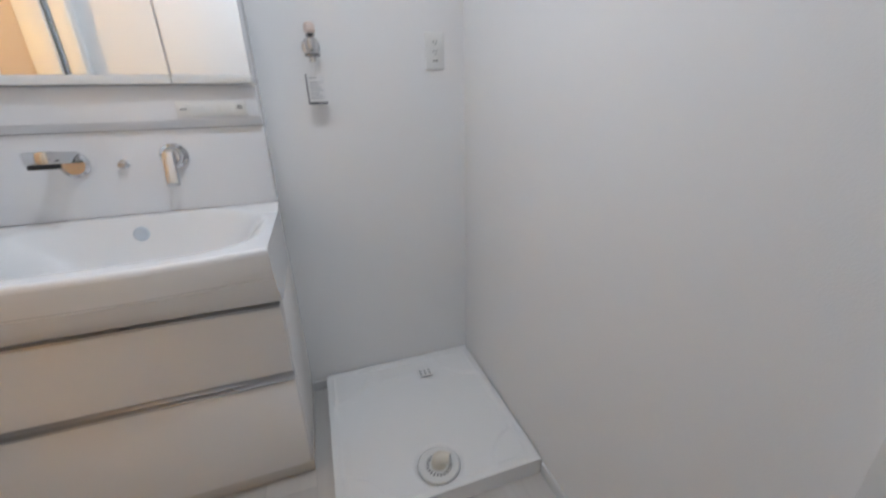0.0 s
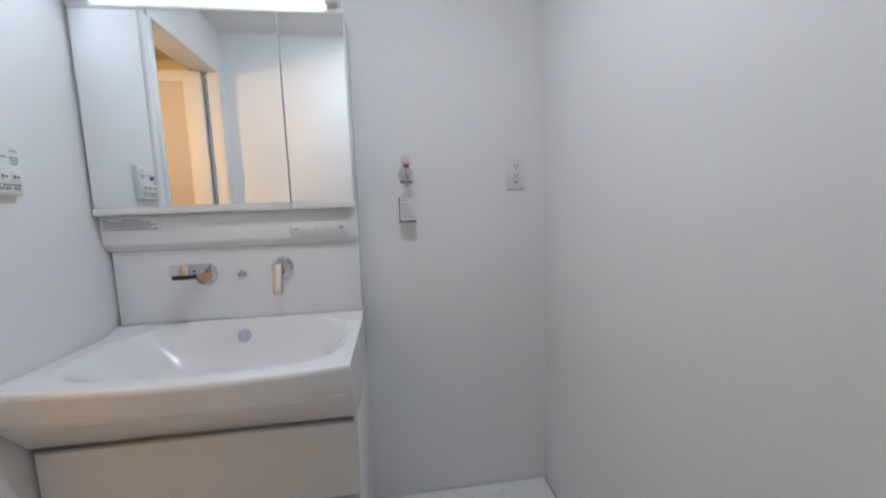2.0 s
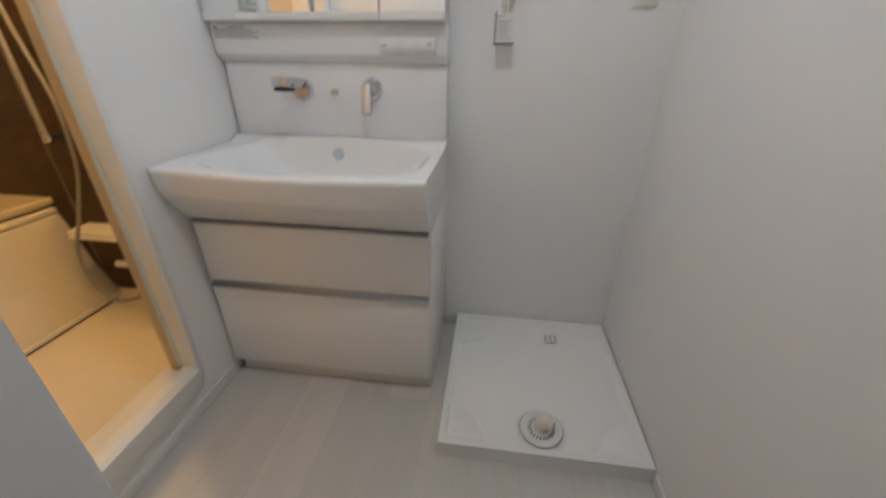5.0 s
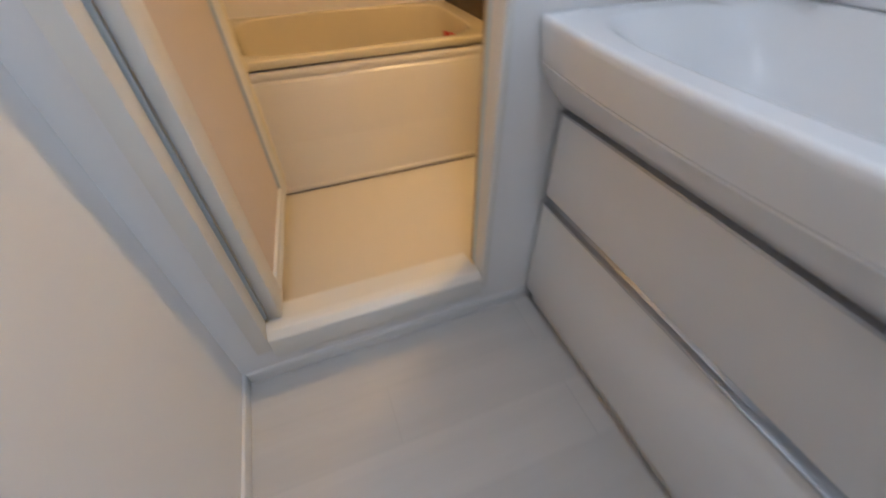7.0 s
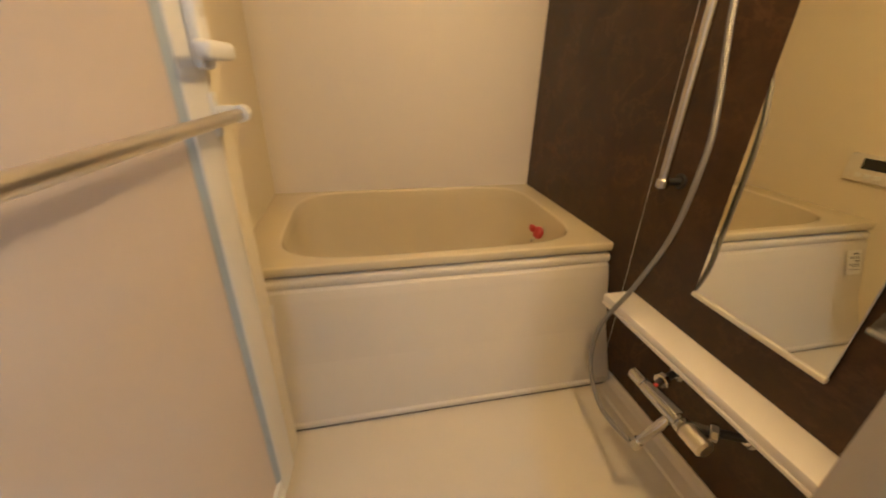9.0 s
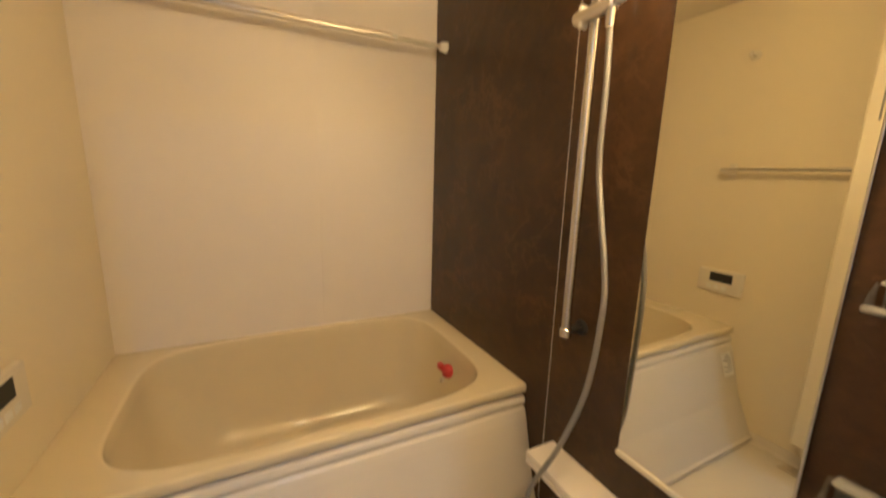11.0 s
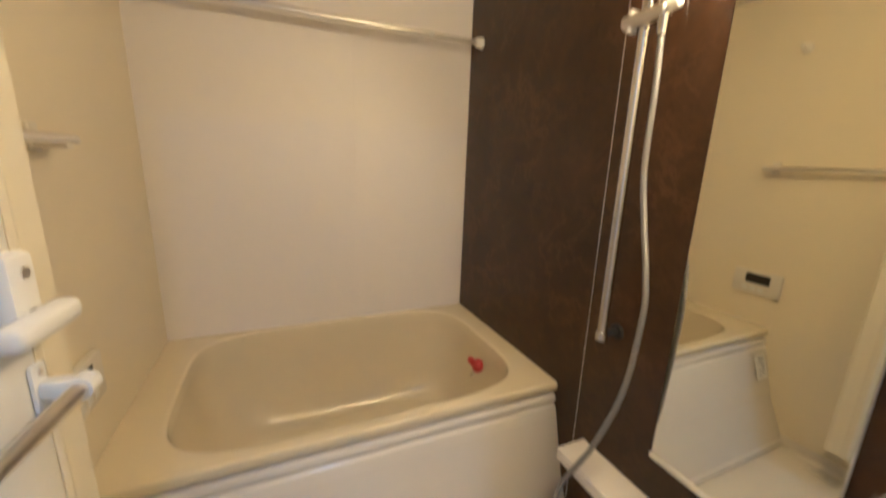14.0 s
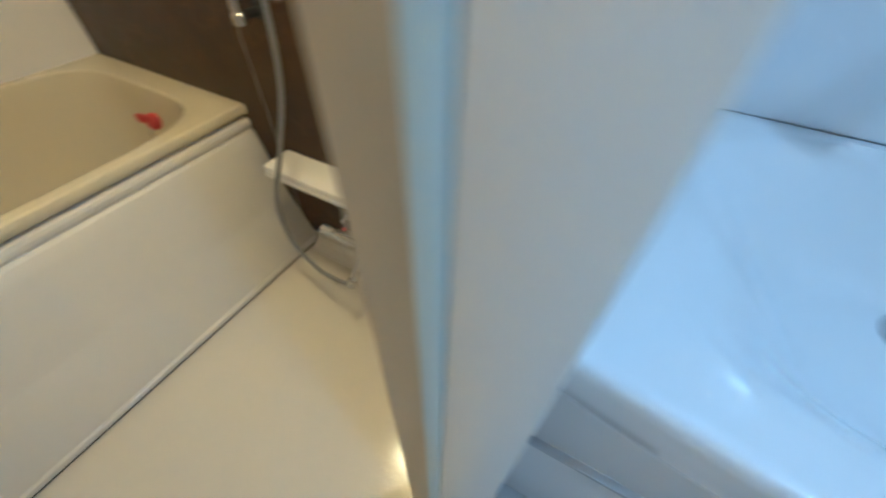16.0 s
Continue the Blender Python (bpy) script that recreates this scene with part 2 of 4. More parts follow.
def spline(points, steps=10):
    p = [Vector(q) for q in points]
    p = [2 * p[0] - p[1], *p, 2 * p[-1] - p[-2]]
    out = []
    for i in range(1, len(p) - 2):
        for k in range(steps):
            t = k / steps
            out.append(0.5 * (2 * p[i] + (p[i + 1] - p[i - 1]) * t + (2 * p[i - 1] - 5 * p[i] + 4 * p[i + 1] - p[i + 2]) * t * t
                              + (3 * p[i] - p[i - 1] - 3 * p[i + 1] + p[i + 2]) * t ** 3))
    return out + [p[-2]]


def bm_tube(points, radius, segs=12, steps=10, ripple=0.0, bm=None):
    """A tube along a smooth line; radius is a number or one for each given point."""
    line = spline(points, steps)
    own = bmesh.new()
    rings, up = [], Vector((0.3, 0.5, 0.81))
    for i, q in enumerate(line):
        t = (line[min(i + 1, len(line) - 1)] - line[max(i - 1, 0)]).normalized()
        side = t.cross(up).normalized()
        up = side.cross(t).normalized()
        if isinstance(radius, (int, float)):
            r = radius
        else:
            s = min(i / steps, len(radius) - 1)
            k = min(int(s), len(radius) - 2)
            r = radius[k] + (radius[k + 1] - radius[k]) * (s - k)
        r += ripple * (1 if i % 2 else -1)
        rings.append([own.verts.new(q + r * (math.cos(a) * side + math.sin(a) * up)) for a in (2 * math.pi * k / segs for k in range(segs))])
    for a, b in zip(rings, rings[1:]):
        for k in range(segs):
            j = (k + 1) % segs
            own.faces.new((a[k], a[j], b[j], b[k]))
    own.faces.new(rings[0])
    own.faces.new(rings[-1])
    bmesh.ops.recalc_face_normals(own, faces=own.faces)
    return merge(bm, own)


def bm_prism(outline, axis, lo, hi, bm=None, bevel=0.0):
    """An outline of pairs swept along x, y or z. The pairs are the two other axes in order."""
    own = bmesh.new()
    def at(p, v):
        return {"x": (v, p[0], p[1]), "y": (p[0], v, p[1]), "z": (p[0], p[1], v)}[axis]
    a = [own.verts.new(at(p, lo)) for p in outline]
    b = [own.verts.new(at(p, hi)) for p in outline]
    own.faces.new(a)
    own.faces.new(b)
    for k in range(len(a)):
        own.faces.new((a[k], a[(k + 1) % len(a)], b[(k + 1) % len(a)], b[k]))
    bmesh.ops.recalc_face_normals(own, faces=own.faces)
    if bevel:
        bmesh.ops.bevel(own, geom=own.edges[:], offset=bevel, segments=2, profile=0.5, affect="EDGES")
    return merge(bm, own)


def finish(name, bm, mat, smooth=True, angle=35):
    me = bpy.data.meshes.new(name)
    bm.to_mesh(me)
    bm.free()
    me.materials.append(mat)
    if smooth:
        me.shade_smooth()
        me.set_sharp_from_angle(angle=radians(angle))
    return me


def structure(name, bm, mat, label, category, smooth=True):
    ob = new(name, finish(name, bm, mat, smooth))
    BASE[ob] = Vector((0, 0, 0))
    return tagged(ob, label, category, kind="structure")


def thing(name, base, label, category, group="", kind=""):
    ob = new(name)
    ob.empty_display_size = 0.05
    ob.location = base
    BASE[ob] = Vector(base)
    return tagged(ob, label, category, group, kind)


def part(name, bm, mat, parent, label=""):
    """One mesh, given in world metres, as a part of parent."""
    off = BASE[parent]
    for v in bm.verts:
        v.co -= off
    ob = new(name, finish(name, bm, mat))
    ob.parent = parent
    BASE[ob] = off
    return tagged(ob, label)


def single(name, bm, mat, base, label, category, group=""):
    """A thing that is one mesh."""
    for v in bm.verts:
        v.co -= Vector(base)
    ob = new(name, finish(name, bm, mat))
    ob.location = base
    BASE[ob] = Vector(base)
    return tagged(ob, label, category, group)



def bars(rects, y0, y1, bm=None):
    for x0, x1, z0, z1 in rects:
        bm = bm_box(x0, x1, y0, y1, z0, z1, bm=bm)
    return bm


# ---- structure: washroom ----
structure("floor", bm_box(0, WX1, -2.45, 0, -0.06, 0), VINYL, "pale grey wood-grain vinyl floor", "floor", False)
b = bm_box(-0.06, 0, WY0, 0, -0.06, OZ0)
b = bm_box(-0.06, 0, WY0, 0, OZ1, WZ, bm=b)
b = bm_box(-0.06, 0, OY1, 0, OZ0, OZ1, bm=b)
b = bm_box(-0.06, 0, WY0, OY0, OZ0, OZ1, bm=b)
structure("wall_west", b, WALLPAPER, "white wallpapered wall around the bath door", "wall", False)
structure("wall_north", bm_box(-0.06, WX1 + 0.1, 0, 0.1, -0.06, WZ), WALLPAPER, "plain white wallpapered wall behind the vanity", "wall", False)
structure("wall_east", bm_box(WX1, WX1 + 0.1, -2.45, 0, -0.06, WZ), WALLPAPER, "plain white wallpapered wall beside the washer pan", "wall", False)
DX0, DX1, DZ1 = 0.655, 1.385, 2.0
b = bm_box(-0.06, DX0, WY0 - 0.11, WY0, -0.06, WZ)
b = bm_box(DX1, WX1, WY0 - 0.11, WY0, -0.06, WZ, bm=b)
b = bm_box(DX0, DX1, WY0 - 0.11, WY0, DZ1, WZ, bm=b)
structure("wall_south", b, WALLPAPER, "white wallpapered wall with the open entrance", "wall", False)
structure("wall_corridor_end", bm_box(-0.06, WX1 + 0.1, -2.55, -2.45, -0.06, WZ), WALLPAPER, "plain white corridor wall", "wall", False)
structure("wall_corridor_side", bm_box(-0.06, 0, -2.45, WY0 - 0.11, -0.06, WZ), WALLPAPER, "plain white corridor side wall", "wall", False)
# hole in the ceiling for the added lamp
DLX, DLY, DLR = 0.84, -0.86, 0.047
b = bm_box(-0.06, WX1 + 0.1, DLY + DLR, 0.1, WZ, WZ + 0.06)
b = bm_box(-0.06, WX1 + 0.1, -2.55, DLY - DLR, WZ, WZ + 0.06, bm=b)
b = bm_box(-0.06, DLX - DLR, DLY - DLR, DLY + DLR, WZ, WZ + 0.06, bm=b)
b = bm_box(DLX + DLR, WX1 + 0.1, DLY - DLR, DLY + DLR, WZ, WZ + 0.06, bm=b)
structure("ceiling", b, CEILPAPER, "white papered washroom ceiling", "ceiling", False)


def baseboard(x0, x1, y0, y1):
    b = bm_box(x0, x1, y0, y1, 0, 0.044, 0.002)
    structure("baseboard", b, TRIM, "thin white baseboard along the wall", "baseboard")


baseboard(0, DX0, WY0, WY0 + 0.008)
baseboard(WX1 - 0.008, WX1, WY0 + 0.009, -0.645)
baseboard(0.752, 0.803, -0.008, 0)
baseboard(0, 0.008, WY0 + 0.009, -0.41)

# entrance casing
casing = thing("door_2", (DX0, WY0, 0), "white door casing round the open entrance", "door frame", kind="structure")
part("jamb", bm_box(DX0 - 0.025, DX0 + 0.012, WY0 - 0.118, WY0 + 0.007, 0, DZ1 - 0.013, 0.003), TRIM, casing)
part("jamb", bm_box(DX1 - 0.012, DX1 + 0.025, WY0 - 0.118, WY0 + 0.007, 0, DZ1 - 0.013, 0.003), TRIM, casing)
part("head", bm_box(DX0 - 0.025, DX1 + 0.025, WY0 - 0.118, WY0 + 0.007, DZ1 - 0.012, DZ1 + 0.025, 0.003), TRIM, casing)

# ---- structure: bath ----
structure("floor_bath", bm_box(BX0 - 0.05, BX1 + 0.045, BY0 - 0.05, BY1 + 0.05, BZ0 - 0.06, BZ0), BATHFLOOR, "glossy cream bathroom floor with fine relief", "floor", False)
b = bm_box(BX1, BX1 + 0.043, BY0, BY1, BZ0, OZ0)
b = bm_box(BX1, BX1 + 0.043, BY0, BY1, OZ1, BZ1, bm=b)
b = bm_box(BX1, BX1 + 0.043, OY1 + 0.0185, BY1, OZ0, OZ1, bm=b)
b = bm_box(BX1, BX1 + 0.043, BY0, OY0, OZ0, OZ1, bm=b)
structure("wall_bath_door_side", b, CREAM, "cream bath panel wall around the door", "wall", False)
SEAM_Y, SEAM_X = -0.505, -0.992
wall = structure("wall_bath_far", bm_box(BX0 - 0.05, BX0 - 0.004, BY0 - 0.05, BY1 + 0.05, BZ0, BZ1), IVORY, "backing behind white bath wall panels", "wall", False)
for y0, y1 in ((BY0, SEAM_Y - 0.0002), (SEAM_Y + 0.0002, BY1)):
    part("panel", bm_box(BX0 - 0.0039, BX0, y0, y1, BZ0, BZ1, 0.0003, segs=1), WHITEBATH, wall, "white panel with faint vertical grain")
structure("wall_bath_side", bm_box(BX0, BX1 + 0.043, BY0 - 0.05, BY0, BZ0, BZ1), CREAM, "smooth cream bath panel wall", "wall", False)
wall = structure("wall_bath_brown", bm_box(BX0, BX1 + 0.043, BY1 + 0.004, BY1 + 0.06, BZ0, BZ1), IVORY, "backing behind brown bath wall panels", "wall", False)
for x0, x1 in ((BX0, SEAM_X - 0.0018), (SEAM_X + 0.0018, BX1)):
    part("panel", bm_box(x0, x1, BY1, BY1 + 0.0039, 0.0, BZ1, 0.0006, segs=1), BROWN, wall, "glossy dark brown leather-look panel")
part("seam_strip", bm_box(SEAM_X - 0.0014, SEAM_X + 0.0014, BY1 + 0.001, BY1 + 0.0039, 0.0, BZ1), IVORY, wall, "thin light joint between panels")
structure("skirting_bath", bm_prism([(BY1, BZ0), (BY1 - 0.062, BZ0), (BY1 - 0.054, BZ0 + 0.006), (BY1 - 0.022, BZ0 + 0.016), (BY1 - 0.008, BZ0 + 0.030), (BY1 - 0.006, 0.003), (BY1, 0.003)], "x", -0.928, BX1, bevel=0.001), BATHFLOOR,
          "cream upstand between floor and brown wall", "skirting")
structure("skirting_bath_side", bm_prism([(BY0, BZ0), (BY0 + 0.022, BZ0), (BY0 + 0.008, BZ0 + 0.012), (BY0 + 0.006, 0.003), (BY0, 0.003)], "x", -0.96, BX1, bevel=0.001), BATHFLOOR,
          "cream upstand between floor and side wall", "skirting")
# ceiling with raised joints and inspection hatch, one mesh
b = bm_box(BX0 - 0.05, BX1 + 0.043, BY0 - 0.05, BY1 + 0.06, BZ1, BZ1 + 0.05)
b = bm_box(SEAM_X - 0.007, SEAM_X + 0.007, BY0, BY1, BZ1 - 0.002, BZ1, bm=b)
HX0, HX1, HY0, HY1 = -0.820, -0.36, -0.83, -0.335
own = bmesh.new()
bmesh.ops.create_cube(own, size=1)
for v in own.verts:
    v.co = Vector(((HX0 + HX1) / 2 + v.co.x * (HX1 - HX0), (HY0 + HY1) / 2 + v.co.y * (HY1 - HY0), BZ1 - 0.002 + v.co.z * 0.004))
bmesh.ops.bevel(own, geom=[e for e in own.edges if abs(e.verts[0].co.z - e.verts[1].co.z) > 0.003], offset=0.04, segments=8, profile=0.5, affect="EDGES")
b = merge(b, own)
b = bm_lathe([(0, 0.0), (0.0155, 0.0), (0.0165, 0.002), (0.0165, 0.008), (0.0145, 0.010), (0, 0.010)], (HX0 + 0.010, -0.606, BZ1 - 0.004), (0, 0, -1), 28, bm=b)
structure("ceiling_bath", b, BATHCEIL, "cream bath ceiling with joint and inspection hatch", "ceiling")

# ---- bath door ----
FI = 0.032
fr = thing("door_frame", (0, OY0, OZ0), "white aluminium bath door frame with raised sill", "door frame", kind="structure")
part("jamb", bm_box(-0.0435, 0.012, OY1 - 0.012, OY1 + 0.006, OZ0, OZ1 - 0.001, 0.003), DOORWHITE, fr)
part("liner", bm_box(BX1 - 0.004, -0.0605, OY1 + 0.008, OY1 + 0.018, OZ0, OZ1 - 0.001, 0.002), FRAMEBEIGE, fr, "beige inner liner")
part("seal", bm_box(-0.060, -0.044, OY1 - 0.0125, OY1 + 0.005, OZ0 + 0.05, OZ1 - 0.05, 0.002), PALESEAL, fr, "rubber seal with cool reflected light painted in blue")
part("jamb", bm_box(-0.045, 0.012, OY0 - 0.006, OY0 + FI, OZ0, OZ1 - 0.001, 0.003), DOORWHITE, fr)
part("liner", bm_box(BX1 - 0.004, -0.0452, OY0 - 0.004, OY0 + 0.009, OZ0, OZ1 - 0.001, 0.002), DOORWHITE, fr)
part("head", bm_box(BX1 - 0.006, 0.013, OY0 - 0.006, OY1 + 0.006, OZ1 - 0.021, OZ1 + 0.006, 0.003), DOORWHITE, fr)
b = bm_prism([(0.013, OZ0 - 0.028), (0.013, 0.158), (-0.010, 0.170), (-0.040, 0.170), (-0.047, 0.152), (BX1 - 0.01, 0.142), (BX1 - 0.01, OZ0 + 0.0005), (0.0005, OZ0 + 0.0005), (0.0005, OZ0 - 0.028)], "y", OY0 + FI + 0.0002, OY1 - 0.0122, bevel=0.0015)
part("sill", b, DOORWHITE, fr)
part("seal", bm_box(-0.058, -0.047, OY0 + FI - 0.006, OY0 + FI + 0.006, 0.171, OZ1 - 0.05, 0.002), GASKET, fr, "grey rubber seal")

HINGE = Vector((-0.062, -1.128, 0.150))
LEAF_W, LEAF_H, LEAF_TURN = 0.685, 1.748, math.degrees(math.atan2(0.058, -0.683))
leaf = thing("door_1", HINGE, "white framed bath door with beige panel, standing open", "door", kind="structure")
leaf.rotation_euler = (0, 0, radians(LEAF_TURN))


def leaf_part(name, bm, mat, parent, label=""):
    """A part of the door leaf, in the leaf's own axes: x from hinge to lock edge, y to the room side, z up."""
    for v in bm.verts:
        v.co.y = -v.co.y
    bmesh.ops.reverse_faces(bm, faces=bm.faces)
    ob = new(name, finish(name, bm, mat))
    ob.parent = parent
    return tagged(ob, label)


S0, S1, RAIL = 0.540, 0.620, 0.055      # free stile: panel edge, start of its cream edge profile
leaf_part("stile", bm_box(0, 0.085, -0.016, 0.016, 0, LEAF_H, 0.004), DOORWHITE, leaf)
leaf_part("stile", bm_box(S0, S1 - 0.0005, -0.016, 0.016, 0, LEAF_H, 0.004), DOORWHITE, leaf)
prof = [(S1, -0.0155), (S1 + 0.012, -0.0155), (S1 + 0.020, -0.0115), (LEAF_W - 0.006, -0.0115), (LEAF_W, -0.006), (LEAF_W, 0.006), (LEAF_W - 0.006, 0.0115), (S1 + 0.020, 0.0115), (S1 + 0.012, 0.0155), (S1, 0.0155)]
leaf_part("edge_profile", bm_prism(prof, "z", 0, LEAF_H, bevel=0.001), DOORCREAM, leaf, "cream grip edge")
b = bm_box(0.0855, S0 - 0.0005, -0.014, 0.014, 0, RAIL, 0.003)
b = bm_box(0.0855, S0 - 0.0005, -0.017, 0.017, 0.018, 0.026, 0.002, bm=b)
leaf_part("bottom_rail", b, DOORWHITE, leaf)
leaf_part("top_rail", bm_box(0.0855, S0 - 0.0005, -0.014, 0.014, LEAF_H - RAIL, LEAF_H, 0.003), DOORWHITE, leaf)
leaf_part("panel", bm_box(0.0855, S0 - 0.0005, -0.005, 0.005, RAIL + 0.0005, LEAF_H - RAIL - 0.0005), FROST, leaf, "beige frosted resin panel")
for s in (-1, 1):
    leaf_part("gasket", bm_prism([(S0 - 0.012, 0.006 * s), (S0 - 0.0006, 0.006 * s), (S0 - 0.0006, 0.013 * s)], "z", RAIL + 0.002, LEAF_H - RAIL - 0.002), GASKET, leaf, "blue-grey glazing bead")
TB, BFAR = 0.818, 0.612
bar = leaf_part("towel_bar", bm_rod((0.044, 0.055, TB), (BFAR + 0.016, 0.055, TB), 0.0085, round_ends=0.002), STEEL, leaf, "satin steel towel bar")
for x in (0.042, BFAR):
    b = bm_box(x - 0.011, x + 0.011, 0.016, 0.021, TB - 0.034, TB + 0.030, 0.004)
    b = bm_box(x - 0.009, x + 0.009, 0.0195, 0.066, TB - 0.0115, TB + 0.0115, 0.006, bm=b)
    b = bm_lathe([(0, 0), (0.0125, 0), (0.0125, 0.020), (0.010, 0.023), (0, 0.023)], (x - 0.0115, 0.055, TB), (1, 0, 0), 20, bm=b)
    br = leaf_part("bracket", b, PLASTIC, leaf, "white towel bar bracket")
    for dz in (-0.024, 0.021):
        leaf_part("screw", bm_rod((x, 0.0205, TB + dz), (x, 0.0222, TB + dz), 0.0035, 12), STEEL, br)
lock = leaf_part("latch_case", bm_box(S1 - 0.040, S1 - 0.002, 0.0155, 0.034, TB + 0.060, TB + 0.150, 0.007), PLASTIC, leaf, "white latch case")
own = bm_box(S1 - 0.085, S1 + 0.010, 0.0345, 0.060, TB + 0.072, TB + 0.096, 0.009, segs=3)
leaf_part("lever", own, PLASTIC, lock, "rounded white lever handle")
leaf_part("neck", bm_rod((S1 - 0.020, 0.0335, TB + 0.084), (S1 - 0.020, 0.038, TB + 0.084), 0.010, 18), GREY, lock, "grey spindle")
leaf_part("keyhole", bm_rod((S1 - 0.020, 0.0338, TB + 0.130), (S1 - 0.020, 0.0352, TB + 0.130), 0.006, 16), STEEL, lock)
leaf_part("slot", bm_box(S1 + 0.024, S1 + 0.030, 0.0112, 0.0124, 1.24, 1.418, 0.0004), GREY, leaf, "narrow air vent slot")
leaf_part("label", bm_box(S1 + 0.021, S1 + 0.033, 0.0112, 0.0124, 1.42, 1.455, 0.0004), INK, leaf, "small black label")
leaf_part("slot", bm_box(S1 - 0.030, S1 - 0.016, 0.0155, 0.0168, 1.03, 1.09, 0.0005), GREY, leaf, "short lock slot")

# ---- vanity ----
VX0, VX1 = 0.012, 0.749
van = thing("vanity_cabinet", (VX0, -0.40, 0), "white two-drawer vanity cabinet below the basin", "cabinet")
part("body", bm_box(VX0, VX1, -0.392, -0.004, 0.062, 0.629, 0.002), LAMINATE, van)
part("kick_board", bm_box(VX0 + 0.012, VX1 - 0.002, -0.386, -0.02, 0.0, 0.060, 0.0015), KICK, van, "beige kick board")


def drawer(z0, z1):
    d = part("drawer_front", bm_box(VX0, VX1 - 0.004, -0.412, -0.3925, z0, z1 - 0.028, 0.002), LAMINATE, van)
    prof = [(-0.412, z1 - 0.027), (-0.418, z1 - 0.024), (-0.417, z1 - 0.019), (-0.405, z1 - 0.016), (-0.3935, z1 - 0.004), (-0.3925, z1 - 0.004), (-0.3925, z1 - 0.0275)]
    part("handle", bm_prism(prof, "x", VX0, VX1 - 0.004, bevel=0.0008), ALU, d, "brushed aluminium grip rail")


drawer(0.064, 0.408)
drawer(0.411, 0.641)

basin = thing("washbasin", (0.38, -0.3, 0.64), "wide white moulded washbasin with bowed front edge", "washbasin")


def basin_front(x):
    return -0.488 - 0.036 * (1 - ((x - 0.38) / 0.37) ** 2)


def basin_top(x, y):
    u = min(1.0, max(0.0, (-0.10 - y) / 0.05))
    return 0.822 - 0.018 * u


def washbasin_shell():
    """Deck and bowl from back to front, then the rounded lip and the two bands of the fascia, which draws in to a straight lower edge."""
    nx, ny = 80, 64
    x0, x1, cx, cy, rx, ry, power = 0.006, 0.754, 0.392, -0.288, 0.335, 0.192, 3.4
    bm, rows = bmesh.new(), []
    for j in range(ny + 1):
        row = []
        for i in range(nx + 1):
            x = x0 + (x1 - x0) * i / nx
            y = -0.0845 + (basin_front(x) + 0.0845) * j / ny
            d = (abs((x - cx) / rx) ** power + abs((y - cy) / ry) ** power) ** (1 / power)
            s = max(0.0, min(1.0, (1 - d) / (0.50 - 0.27 * max(0.0, (y - cy) / ry) + 0.25 * max(0.0, (cx - x) / rx) + 0.2 * max(0.0, (cy - y) / ry))))
            s = 0.45 * math.sin(s * math.pi / 2) + 0.55 * s * s * (3 - 2 * s)
            row.append(bm.verts.new((x, y, basin_top(x, y) - 0.130 * s)))
        rows.append(row)
    for k, (f, z) in enumerate(((-0.004, 0.802), (-0.007, 0.797), (-0.007, 0.788), (0.02, 0.752), (0.06, 0.732), (0.10, 0.7285), (0.085, 0.7255), (0.35, 0.690), (0.78, 0.652), (1.0, 0.632), (1.3, 0.630))):
        row = []
        for i in range(nx + 1):
            x = x0 + (x1 - x0) * i / nx
            yf = basin_front(x)
            y = yf + f if k < 3 else yf + f * (-0.415 - yf)
            row.append(bm.verts.new((x, y, z)))
        rows.append(row)
    for a, b2 in zip(rows, rows[1:]):
        for i in range(nx):
            bm.faces.new((a[i], b2[i], b2[i + 1], a[i + 1]))
    for k in (0, nx):
        edge = [r[k] for r in rows]
        low = bm.verts.new((edge[0].co.x, edge[0].co.y, 0.630))
        bm.faces.new([*edge, low] if k else [low, *reversed(edge)])
    return bm


b = washbasin_shell()
part("bowl", b, CERAMIC, basin)
ovf = part("overflow_cover", bm_lathe([(0, 0.004), (0.017, 0.004), (0.021, 0.0), (0.021, -0.006), (0, -0.006)], (0.381, -0.1125, 0.7705), (0.044, -0.961, 0.272), 28), OVERFLOW, basin, "round blue-grey overflow cover")
part("drain_plug", bm_lathe([(0, 0.009), (0.022, 0.009), (0.026, 0.005), (0.027, 0.002), (0.036, 0.0022), (0.038, 0.0), (0.038, -0.004), (0, -0.004)], (0.364, -0.207, 0.6748), (0, 0, 1), 28), CHROME, basin, "chrome pop-up drain plug")

back = thing("vanity_back_panel", (0.38, -0.04, 0.82), "glossy white panel between basin and mirror cabinet", "panel")
part("lower_panel", bm_box(0.010, 0.750, -0.084, -0.003, 0.8225, 1.052, 0.002), PANELW, back)
b = bm_prism([(-0.003, 1.053), (-0.086, 1.053), (-0.110, 1.075), (-0.112, 1.163), (-0.003, 1.163)], "x", 0.006, 0.752, bevel=0.002)
part("upper_panel", b, PANELW, back)
YF = -0.1128
stick = thing("instruction_sticker", (0.09, YF, 1.13), "narrow white sticker with rows of small print", "sticker")
part("sheet", bm_box(0.012, 0.172, YF - 0.001, YF + 0.0008, 1.116, 1.154), PAPER, stick)
rects = [(0.018, 0.165 - 0.02 * (k % 2), 1.1195 + 0.0068 * k, 1.1225 + 0.0068 * k) for k in range(4)]
part("print", bars(rects + [(0.018, 0.030, 1.146, 1.151), (0.07, 0.12, 1.1475, 1.151)], YF - 0.0016, YF - 0.0008), GREY, stick, "rows of unreadable print")
sw = thing("vanity_switch_plate", (0.63, YF, 1.1), "white switch plate with five flat buttons", "switch")
